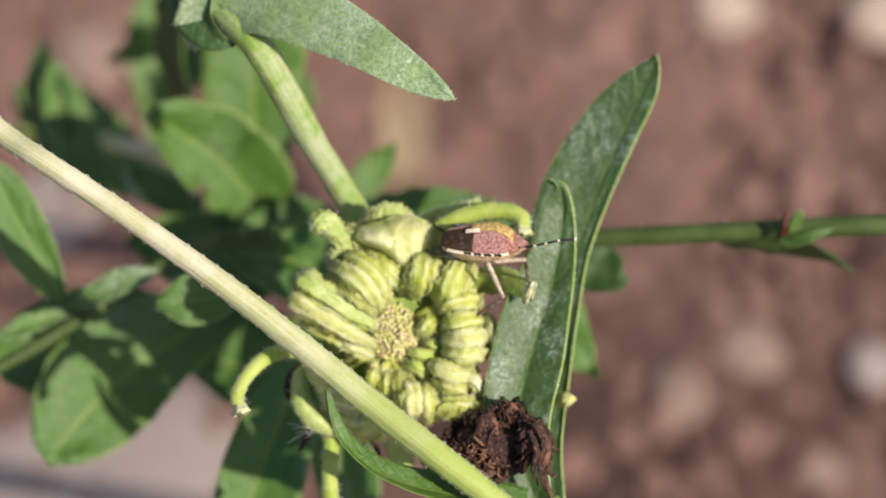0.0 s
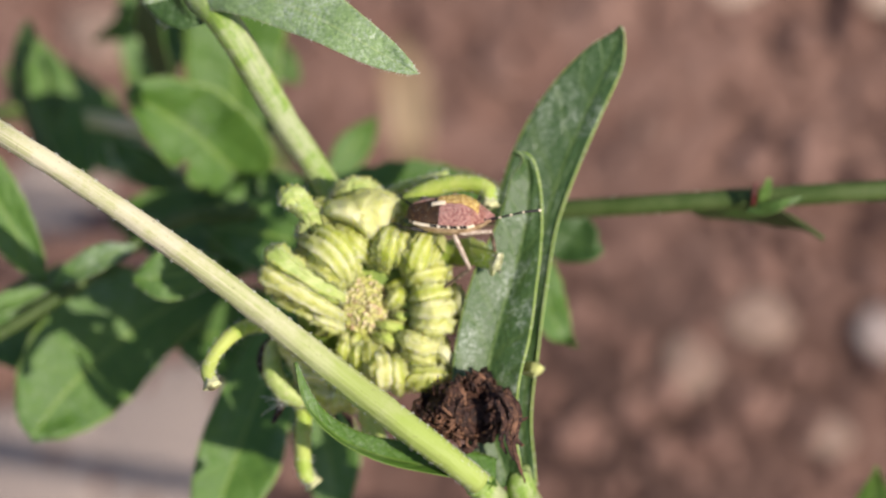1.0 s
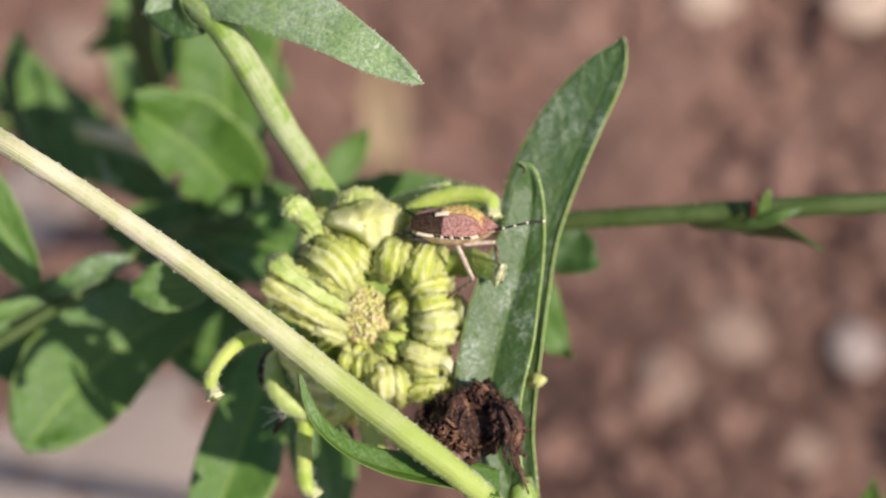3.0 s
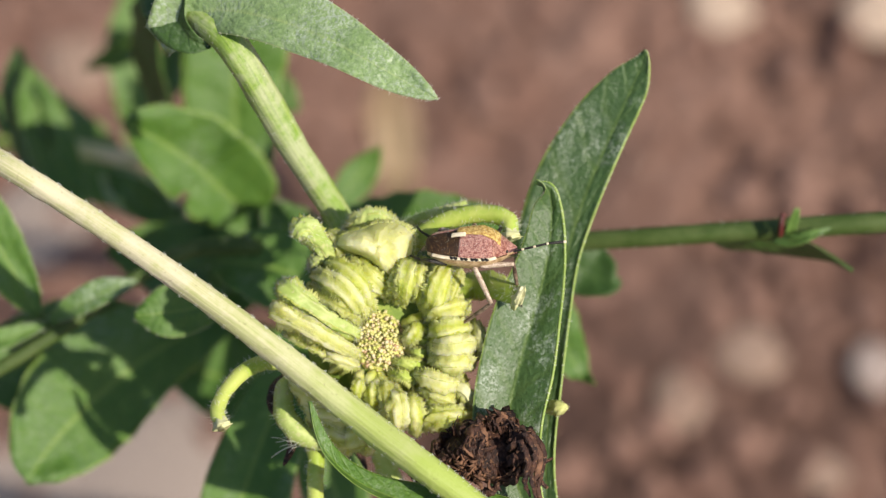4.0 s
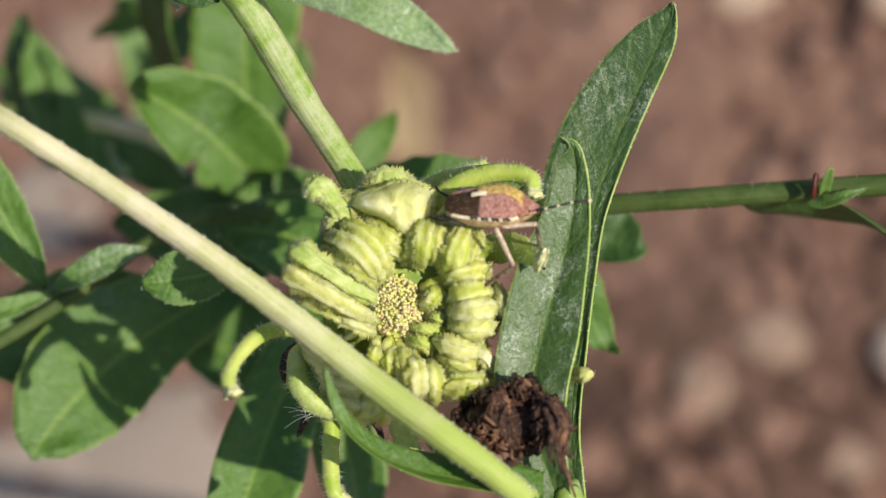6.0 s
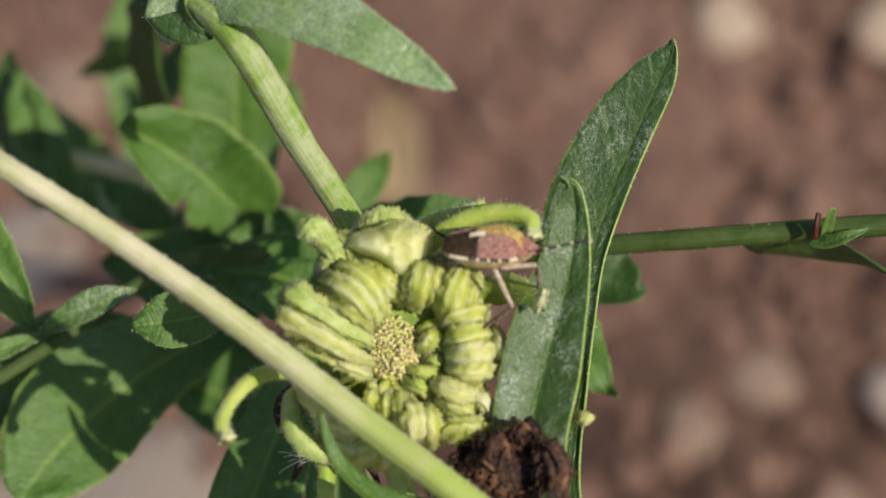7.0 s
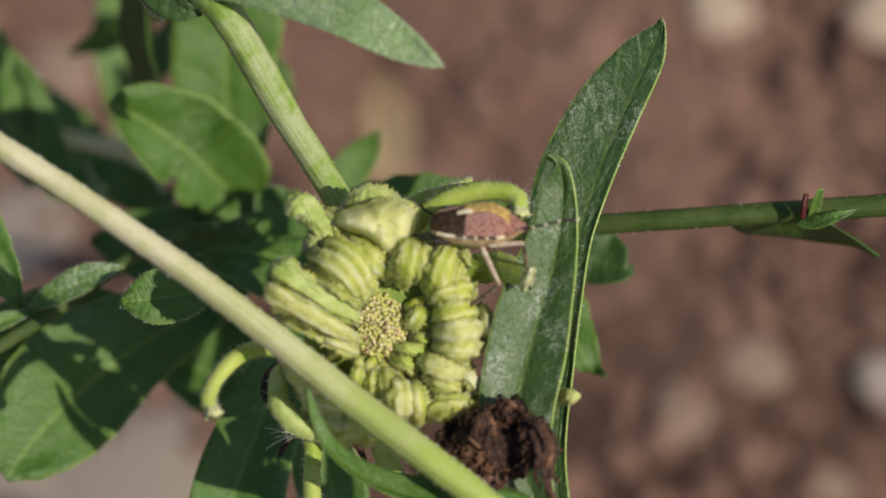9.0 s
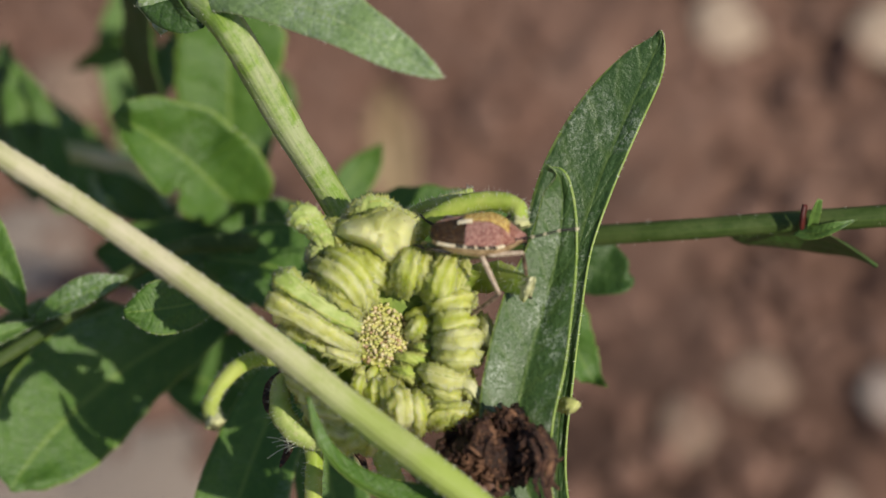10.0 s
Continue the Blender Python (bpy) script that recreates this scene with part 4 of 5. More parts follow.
    # pale rim of the abdomen with dark bars
    for s in (-1, 1):
        bm = bmesh.new()
        tube(bm, [(*w(-4.9 + i * 0.75, s * half(-4.9 + i * 0.75), 0.0), 0.30) for i in range(12)], 40, 8, 0.7, uz)
        rim = part("rim", bm, PALE, bug, "cream rim with black bars")
        for i in range(8):
            x0 = -2.5 + (i // 2) * 1.35 + (i % 2) * 0.50
            bm = bmesh.new()
            tube(bm, [(*w(x0, s * (half(x0) + 0.08), 0.26), 0.10), (*w(x0 + 0.16, s * (half(x0) + 0.2), 0.08), 0.21), (*w(x0 + 0.36, s * (half(x0) + 0.16), 0.1), 0.20), (*w(x0 + 0.36, s * (half(x0) + 0.1), -0.1), 0.08)], 9, 7, 0.8, uz)
            part("bar", bm, BLACK, rim)
    # feelers: banded joints
    for joints in ANTENNAE:
        ant = None
        for i, (a, b) in enumerate(zip(joints, joints[1:])):
            bm = bmesh.new()
            a, b = Vector(a), Vector(b)
            r = 0.15 if i < len(joints) - 2 else 0.19
            tube(bm, [(*a, r * 0.8), (*((a + b) / 2), r), (*b, r * 0.85)], 8, 8)
            ob = part("antenna" if ant is None else "joint", bm, BLACK, ant or bug, "black feeler banded with white")
            ant = ant or ob
            bm = bmesh.new()
            e = (b - a).normalized()
            tube(bm, [(*(b - e * 0.30), r * 1.08), (*(b - e * 0.1), r * 1.12), (*(b + e * 0.08), r * 0.9)], 6, 8)
            part("band", bm, PALE, ant, "white band")
    for joints in LEGS:
        thigh = None
        names = ("leg", "shin", "foot", "claw")
        for i, (a, b) in enumerate(zip(joints, joints[1:])):
            bm = bmesh.new()
            a, b = Vector(a), Vector(b)
            r = (0.36, 0.26, 0.19, 0.15)[i]
            skin = tube(bm, [(*a, r * 0.8), (*(a + (b - a) * 0.3), r * 1.05), (*(a + (b - a) * 0.75), r * 0.9), (*b, r * 0.75)], 14, 10, 1.0, (0, 0, 1), (3, 0.06), 0.12, i + a.x)
            ob = part(names[i], bm, (LEG if joints[1][0] > 0.5 or joints[1][1] > 4 else BLACK, SHIN if joints[1][0] > 0.5 or joints[1][1] > 4 else BLACK, BLACK, BLACK)[i], thigh or bug)
            thigh = thigh or ob
            bh = bmesh.new()
            hairs(bh, skin, 26, 0.22, rng, 0.3, 0.012)
            part("bristles", bh, LEG, thigh, "", "stuff")
    return bug


ANTENNAE = [
    [(9.84, 2.36, 1.8), (11.14, 2.70, 2.4), (12.64, 3.04, 2.8), (14.36, 3.45, 3), (16.57, 3.66, 3)],
    [(9.67, 2.59, -1.5), (8.55, 3.46, -4), (7.17, 3.90, -5.5), (5.77, 4.06, -6.5)],
]
LEGS = [
    [(4.59, 0.63, 1), (6.97, -4.46, 0), (3.38, -7.11, -3.2), (1.97, -8.53, -3.6), (1.76, -9.81, -3.8)],
    [(5.42, 0.49, 1.2), (9.87, 0.76, 0.8), (10.49, -2.75, -3), (10.91, -4.53, -5), (11.07, -5.04, -5.6)],
    [(1.12, 0.77, 0), (-1.11, 1.18, 0.5), (-2.24, 1.19, -1.4), (-3.23, 1.62, -2.4), (-3.73, 1.76, -2.8)],
    [(1.97, 4.72, -3.5), (0.35, 5.28, -3), (-0.57, 3.89, -4.6), (-2.28, 4.91, -6.4), (-2.92, 5.63, -7)],
    [(4.66, 4.45, -4), (4.69, 5.61, -6), (4.85, 6.06, -7.2), (5.28, 6.35, -7), (5.56, 6.48, -6.8)],
    [(7.12, 3.60, -3.5), (7.94, 4.89, -5.2), (8.39, 5.47, -6), (8.67, 5.75, -5.8), (8.94, 5.89, -5.6)],
]
shield_bug()


# ---- the withered head, its pale stalk and the leaves at its node ----
def dry_strand(hd, rows):
    bm = bmesh.new()
    tube(bm, [(*q[:3], q[3] * 1.05) for q in rows], 26, 8, 0.35, (0.4, 0.2, 1), (3, 0.35), 0.9, rows[0][0])
    part("dry_strand", bm, WITHER_TIP if len(rows) > 4 else WITHER, hd, "brown drooping dry strand")


def withered_shoot():
    sh = thing("withered_shoot", (10.18, -32.35, 0), "pale hairy stalk bearing a withered flower head and a curved leaf", "plant shoot")
    stalk(sh, [(*soil_at(-150, 60), 2.4), (*(-100.97, 17.50, -120), 2.2), (*(-70.10, 20.94, -10), 1.7), (*(-57.61, 14.95, 6.5), 1.50), (*(-46.69, 8.12, 6.5), 1.52), (*(-33.15, -1.16, 5.5), 1.61), (*(-20.89, -10.38, 4.5), 1.74), (*(-11.29, -18.17, 4), 1.88),
                (*(-1.65, -25.45, 5), 1.92), (*(4.53, -30.16, 4.5), 1.76), (*(8.37, -33.47, 2.5), 1.7)], STEM_PALE, 70, 18, (5, 0.06), 6500, rng, "stem", "straight pale green hairy stalk", 0.10, 0.30)
    stalk(sh, [(*(8.04, -33.53, 2), 1.9), (*(10.38, -36.89, -6), 2.1), (*(14.65, -47.35, -60), 2.3), (*soil_at(18, 80), 2.6)], STEM, 24, 14, (6, 0.06), 0, rng)
    leaf("leaf", sh, [(*(10.49, -32.94, 1), 2.43, 2.90), (*(5.96, -31.93, 2), 2.43, 3.33), (*(-0.28, -30.90, 2), 2.16, 3.33), (*(-5.81, -29.53, 2.5), 1.76, 2.61), (*(-10.63, -27.27, 3), 1.35, 2.03), (*(-14.04, -24.02, 4), 1.08, 1.59), (*(-15.64, -20.51, 5), 0.68, 1.01), (*(-16.41, -16.89, 6), 0.14, 0.17)],
         [(0.1, 0.75, 0.65), (0.1, 0.75, 0.65), (0.2, 0.8, 0.6), (0.3, 0.75, 0.6), (0.5, 0.6, 0.6), (0.7, 0.4, 0.6), (0.8, 0.2, 0.6), (0.8, 0.1, 0.6)], LEAF_FAR, (0.30, 0.30), 0.2, 50, 12, 0.4, 3.0,
         "narrow curved green leaf", 160, rng, 0.14)
    # the withered head: a crumpled crown of dry petals round a dark heart
    c = Vector((6.0, -24.1, 1))
    bm = bmesh.new()
    cone_ball(bm, c + Vector((0, -0.4, -4.2)), 4.6, 18, 10, (1.25, 0.8, 0.8))
    hd = part("withered_head", bm, WITHER, sh, "dark brown shrivelled flower head")
    r2 = random.Random(9)
    rest = bmesh.new()
    for i in range(380):
        a, e = r2.uniform(0, 2 * math.pi), math.sqrt(r2.uniform(0.02, 1.0))
        d = Vector((math.cos(a) * 7.0 * e, math.sin(a) * 4.5 * e, 3.4 * math.sqrt(1.05 - e * e) * min(1.0, 0.35 + abs(Vector((math.cos(a) * 7 * e - 1.2, math.sin(a) * 4.5 * e - 0.4)).length) / 3.2) - 2.4))
        if d.y > 0:
            d.y += 2.2 * math.exp(-((d.x - 2.6) / 1.5) ** 2) * d.y / 4.5
        else:
            d.y *= 1.0 - 0.25 * math.exp(-((d.x + 0.5) / 2.5) ** 2)
        # the petals lie in sheaves that lean with their neighbours
        way = math.pi * (0.5 + 0.55 * noise.noise(Vector((d.x * 0.22, d.y * 0.22, 3.7)))) - 0.07 * d.x + r2.gauss(0, 0.22)
        s = Vector((math.cos(way), math.sin(way), r2.uniform(-0.3, 0.4))).normalized()
        # two hollows where the dry crown has caved in
        for hx, hy, rx, ry in ((-4.6, 1.4, 2.0, 1.5), (2.0, 0.4, 1.7, 3.0)):
            q = math.hypot((d.x - hx) / rx, (d.y - hy) / ry)
            if q < 1.25:
                d.z -= 4.6 * (1.25 - q) ** 0.5
                s = Vector((s.x * 0.3 - (d.y - hy) / ry, s.y * 0.3 + (d.x - hx) / rx, s.z * 0.4)).normalized()
        o = (d + Vector((0, 0, 3))).normalized()
        ln = r2.uniform(1.6, 4.0) * (1.15 - 0.7 * e)
        p1 = c + d
        p0 = p1 - s * ln * 0.6 - o * r2.uniform(0.2, 1.4)
        p2 = p1 + s * ln * 0.5 + o * r2.uniform(-0.5, 0.4)
        p3 = p2 + s.cross(o) * r2.uniform(-1.2, 1.2) + s * ln * 0.3 - o * r2.uniform(0.3, 1.6)
        bm = rest if i >= 290 else bmesh.new()
        wide = i % 5 < 3
        k = r2.uniform(0.35, 0.95) if wide else r2.uniform(0.06, 0.14)
        tube(bm, [(*p0, k * 0.7), (*p1, k), (*p2, k * 0.8), (*p3, k * 0.25)], 12, 7, 0.2 if wide else 0.8, o + s.cross(o) * r2.uniform(-0.9, 0.9), (3, 0.35), 0.95, i * 1.7)
        if i < 290:
            part("dry_petal", bm, WITHER_TIP if r2.random() < (0.16 if wide else 0.25) else WITHER, hd)
    part("dry_fibre", rest, WITHER, hd, "small crumpled dry petals", "stuff")
    for i in range(60):
        p = c + Vector((r2.gauss(-1.8, 1.0), r2.gauss(-1.6, 1.1), r2.uniform(0.2, 1.8)))
        e = p + Vector((r2.uniform(-1.6, 1.6), r2.uniform(-1.6, 1.6), r2.uniform(-0.6, 0.8)))
        k = r2.uniform(0.06, 0.2)
        bm = bmesh.new()
        tube(bm, [(*p, k), (*((p + e) / 2 + Vector((r2.uniform(-0.5, 0.5), r2.uniform(-0.5, 0.5), 0.4))), k * 1.2), (*e, k * 0.4)], 8, 6, 0.5, (0.3, 0.2, 1), (2, 0.2), 0.6, i * 2.3)
        part("dry_floret", bm, WITHER_TIP, hd)
    dry_strand(hd, [(*(11.81, -21.34, 3), 0.35), (*(13.24, -24.06, 3.5), 0.40), (*(12.84, -27.55, 3), 0.32), (*(13.67, -30.66, 3), 0.25), (*(14.57, -33.42, 3), 0.1)])
    dry_strand(hd, [(*(11.12, -20.99, 3), 0.35), (*(12.66, -23.67, 4), 0.36), (*(12.11, -26.77, 4), 0.34), (*(12.94, -30.21, 4), 0.15)])
    dry_strand(hd, [(*(12.19, -21.06, 2), 0.3), (*(13.67, -23.41, 3), 0.36), (*(13.40, -26.86, 3), 0.3), (*(12.57, -29.76, 3), 0.12)])
    dry_strand(hd, [(*(10.74, -21.95, 4), 0.3), (*(11.73, -24.63, 5), 0.36), (*(11.29, -27.46, 4), 0.3), (*(12.01, -29.48, 3), 0.12)])
    dry_strand(hd, [(*(12.75, -24.18, 2), 0.25), (*(13.92, -24.87, 2), 0.25), (*(14.96, -24.52, 2), 0.1)])
    dry_strand(hd, [(*(12.75, -26.95, 2), 0.2), (*(13.58, -27.78, 2), 0.3), (*(14.27, -28.47, 2), 0.2)])
    dry_strand(hd, [(*(8.04, -28.33, 2), 0.5), (*(6.30, -29.16, 2), 0.5), (*(5.13, -29.44, 2), 0.4), (*(4.24, -29.12, 1), 0.2)])
    dry_strand(hd, [(*(1.11, -24.95, 1), 0.4), (*(-1.32, -27.12, 0), 0.45), (*(-2.73, -27.77, -1), 0.4), (*(-3.92, -26.93, -1), 0.2)])
    dry_strand(hd, [(*(0.42, -26.42, 0), 0.4), (*(1.12, -29.03, -1), 0.4), (*(-0.63, -29.45, -1), 0.2)])
    return sh


withered_shoot()


# ---- broad leaves beside the head ----
def leaf_pair():
    sh = thing("leafy_shoot", (14.29, -35.46, -6), "upright pair of grey-green felted leaves on a short stalk", "plant shoot")
    stalk(sh, [(*soil_at(28, 78), 2.4), (*(19.32, -51.19, -70), 2.2), (*(14.83, -37.35, -10), 2.0), (*(13.53, -32.52, -5), 1.7)], STEM, 24, 14, (6, 0.06), 0, rng)
    # the taller one, behind
    leaf("leaf", sh, [(*(14.88, -34.97, -8), 2.6, 1.4), (*(14.42, -25.76, -9), 3.2, 1.2), (*(15.31, -15.81, -11), 3.8, 1.4), (*(15.98, -7.19, -13), 5.2, 1.9), (*(17.54, 1.53, -15), 7.2, 1.8), (*(20.38, 10.34, -16), 7.6, 2.1), (*(23.76, 18.40, -16), 6.3, 2.2),
                      (*(26.46, 24.56, -15), 3.9, 2.1), (*(27.84, 27.91, -14), 1.6, 1.0), (*(28.04, 29.42, -13), 0.2, 0.2)],
         [(-0.25, 0, 1)] * 4 + [(-0.2, 0.05, 1)] * 3 + [(-0.1, 0.2, 1)] * 3, LEAF_TALL, (0.10, 0.10), 0.45, 64, 16, 0.4, 1.0, "tall grey-green leaf with a pale margin", 260, rng, 0.24)
    # the broader one, in front, its tip hooked over
    leaf("leaf", sh, [(*(12.43, -34.53, -4), 2.5, 2.2), (*(9.96, -26.77, -4), 4.0, 3.8), (*(9.32, -19.70, -4), 4.9, 4.9), (*(10.77, -12.68, -5), 5.4, 5.0), (*(12.65, -6.33, -6), 5.4, 3.9), (*(14.19, -0.64, -7), 4.4, 2.9), (*(14.97, 4.35, -7), 3.4, 2.1),
                      (*(15.11, 8.27, -7), 2.6, 1.4), (*(14.50, 10.73, -6), 1.5, 0.9), (*(12.89, 11.83, -5), 0.15, 0.15)],
         [(-0.1, 0, 1)] * 6 + [(-0.1, 0.1, 1), (-0.1, 0.2, 1), (-0.1, 0.5, 0.8), (-0.2, 0.9, 0.4)], LEAF, (0.40, 0.42), 0.4, 64, 16, 0.4, 2.0, "broad grey-green leaf with a hooked tip", 260, rng, 0.27)
    bm = bmesh.new()
    skin = tube(bm, [(14.2, -18.6, -6, 0.7), (15.2, -18.4, -5, 0.95), (16.1, -18.5, -4, 1.05), (16.5, -18.9, -3.6, 0.8)], 14, 14, 0.9, (0, 0, 1), (5, 0.16), 0.3, 2.0)
    bud = part("leaf_bud", bm, TEETH, sh, "small pale green bud")
    bh = bmesh.new()
    hairs(bh, skin, 90, 0.3, rng, 0.5, 0.03)
    part("hairs", bh, HAIR, bud, "short pale hairs", "stuff")
    return sh


leaf_pair()


# ---- the leaf at the bend of the stalk ----
def top_shoot():
    sh = thing("bend_leaf", (-31.20, 30.63, -6), "light green lance-shaped leaf clasping the bend of the stalk", "leaf")
    leaf("blade", sh, [(*(-37.69, 30.39, -11), 3.0, 2.0), (*(-31.30, 34.29, -7), 6.6, 3.0), (*(-23.44, 33.40, -2), 6.2, 3.4), (*(-15.52, 30.55, 2), 4.6, 3.4), (*(-9.19, 27.16, 5), 3.3, 2.8), (*(-4.38, 24.41, 6), 2.2, 2.0), (*(-1.29, 22.62, 7), 1.0, 0.9), (*(0.07, 21.94, 7), 0.1, 0.1)],
         [(0.27, 0.05, 1)] * 8, LEAF_SHEEN, (0.06, 0.06), 0.5, 56, 16, 0.4, 7.0, "", 200, rng)
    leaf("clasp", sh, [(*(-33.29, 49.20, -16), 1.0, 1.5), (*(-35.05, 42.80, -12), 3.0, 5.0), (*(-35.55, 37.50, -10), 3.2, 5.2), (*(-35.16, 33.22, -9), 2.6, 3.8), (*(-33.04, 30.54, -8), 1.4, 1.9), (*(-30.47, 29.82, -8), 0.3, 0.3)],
         [(-0.55, -0.15, 0.8)] * 6, LEAF_SHADED, (0.3, 0.3), 0.3, 30, 10, 0.4, 8.0, "dark green leaf base wrapped round the stalk", 0, rng)
    return sh


top_shoot()


# ---- the lower branch that runs behind ----
def lower_branch():
    sh = thing("side_branch", soil_at(-37, 165), "dark green lower branch with small notched leaves", "plant branch")
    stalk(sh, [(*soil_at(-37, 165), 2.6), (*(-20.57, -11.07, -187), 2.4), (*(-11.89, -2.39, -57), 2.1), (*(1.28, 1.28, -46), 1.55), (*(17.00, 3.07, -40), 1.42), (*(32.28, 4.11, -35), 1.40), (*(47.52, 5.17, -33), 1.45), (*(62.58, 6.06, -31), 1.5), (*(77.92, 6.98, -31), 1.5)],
          STEM_DIM, 60, 14, (6, 0.06), 420, rng, "stem", "", 0.08, 0.4)
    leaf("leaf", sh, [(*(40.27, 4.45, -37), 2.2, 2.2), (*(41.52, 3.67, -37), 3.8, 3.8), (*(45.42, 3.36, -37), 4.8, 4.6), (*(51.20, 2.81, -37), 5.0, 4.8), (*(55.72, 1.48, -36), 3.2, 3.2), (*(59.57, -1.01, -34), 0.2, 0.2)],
         [(0, -0.95, 0.32)] * 6, LEAF_SHADED, (0.05, 0.05), 0.3, 30, 10, 0.35, 11.0, "small dark green leaf under the stem")
    leaf("leaf", sh, [(*(48.16, 3.91, -31), 1.0, 1.0), (*(50.02, 3.51, -29), 1.1, 1.1), (*(52.75, 4.32, -27), 0.7, 0.7), (*(55.78, 5.38, -27), 0.08, 0.08)],
         [(0, 0.3, 1)] * 4, LEAF_TOP, (0.3, 0.3), 0.2, 20, 8, 0.3, 12.0, "tiny pointed green leaf")
    leaf("leaf", sh, [(*(50.00, 3.76, -31), 0.7, 0.7), (*(50.17, 5.72, -29), 1.0, 0.9), (*(50.63, 7.96, -27), 0.5, 0.5)],
         [(0.4, 0, 1)] * 3, LEAF_TOP, (0.3, 0.3), 0.1, 16, 8, 0.3, 13.0, "tiny pointed green leaf")
    bm = bmesh.new()
    tube(bm, [(*(48.57, 4.35, -29), 0.8), (*(48.58, 5.85, -28), 0.85), (*(48.88, 7.37, -28), 0.75)], 10, 8, 0.5, (1, 0, 0.3))
    part("stipule", bm, RED, sh, "small deep red stipule")
    leaf("leaf", sh, [(*(14.21, 3.71, -49), 1.5, 1.5), (*(18.35, 0.89, -51), 4.2, 3.4), (*(22.41, -1.71, -51), 4.6, 3.8), (*(25.51, -2.83, -49), 3.0, 2.6), (*(27.29, -3.15, -49), 0.4, 0.4)],
         [(-0.7, 0.4, 0.5)] * 5, LEAF_SHADED, (0.1, 0.25), 0.5, 30, 12, 0.35, 14.0, "rounded dark green leaf behind the stem")
    leaf("leaf", sh, [(*(16.32, -2.35, -51), 1.0, 1.0), (*(17.94, -8.04, -51), 2.6, 2.6), (*(19.46, -13.65, -49), 2.5, 2.7), (*(21.32, -16.87, -49), 1.3, 1.6), (*(23.06, -17.85, -46), 0.1, 0.1)],
         [(0.3, 0.1, 1)] * 5, LEAF_FAR, (0.2, 0.2), 0.5, 30, 12, 0.35, 15.0, "pointed green leaf with a hooked tip", 0, None, 0.0, 0.25)
    leaf("leaf", sh, [(*(-18.49, 3.38, -57), 2.0, 2.0), (*(-11.06, 5.70, -57), 3.6, 4.5), (*(-1.97, 7.31, -55), 3.4, 4.5), (*(6.20, 6.45, -53), 2.4, 3.6), (*(14.33, 4.56, -52), 0.3, 0.4)],
         [(0.1, 0.25, 1)] * 5, LEAF_FAR, (0.15, 0.15), 0.7, 40, 12, 0.35, 16.0, "dark green notched leaf", 0, None, 0.0, 0.3)
    leaf("leaf", sh, [(-17.31, 8.57, -87, 1.61, 1.61), (-14.67, 12.62, -88, 3.00, 3.00), (-11.99, 16.02, -88, 2.14, 2.14), (-9.99, 18.65, -87, 0.11, 0.11)],
         [(0.25, 0.0, 1)] * 4, LEAF_FAR, (0.06, 0.06), 0.4, 24, 10, 0.35, 17.0, "light green pointed leaf tip")
    return sh


lower_branch()


# ---- the leafy clump below ----
def clump_leaf(sh, rows, nrm, mat, fold, wave, seed, text, teeth):
    leaf("leaf", sh, rows, [nrm] * len(rows), mat, fold, wave, 8 * len(rows), 14, 0.35, seed, text, 150, rng, 0.0, teeth)


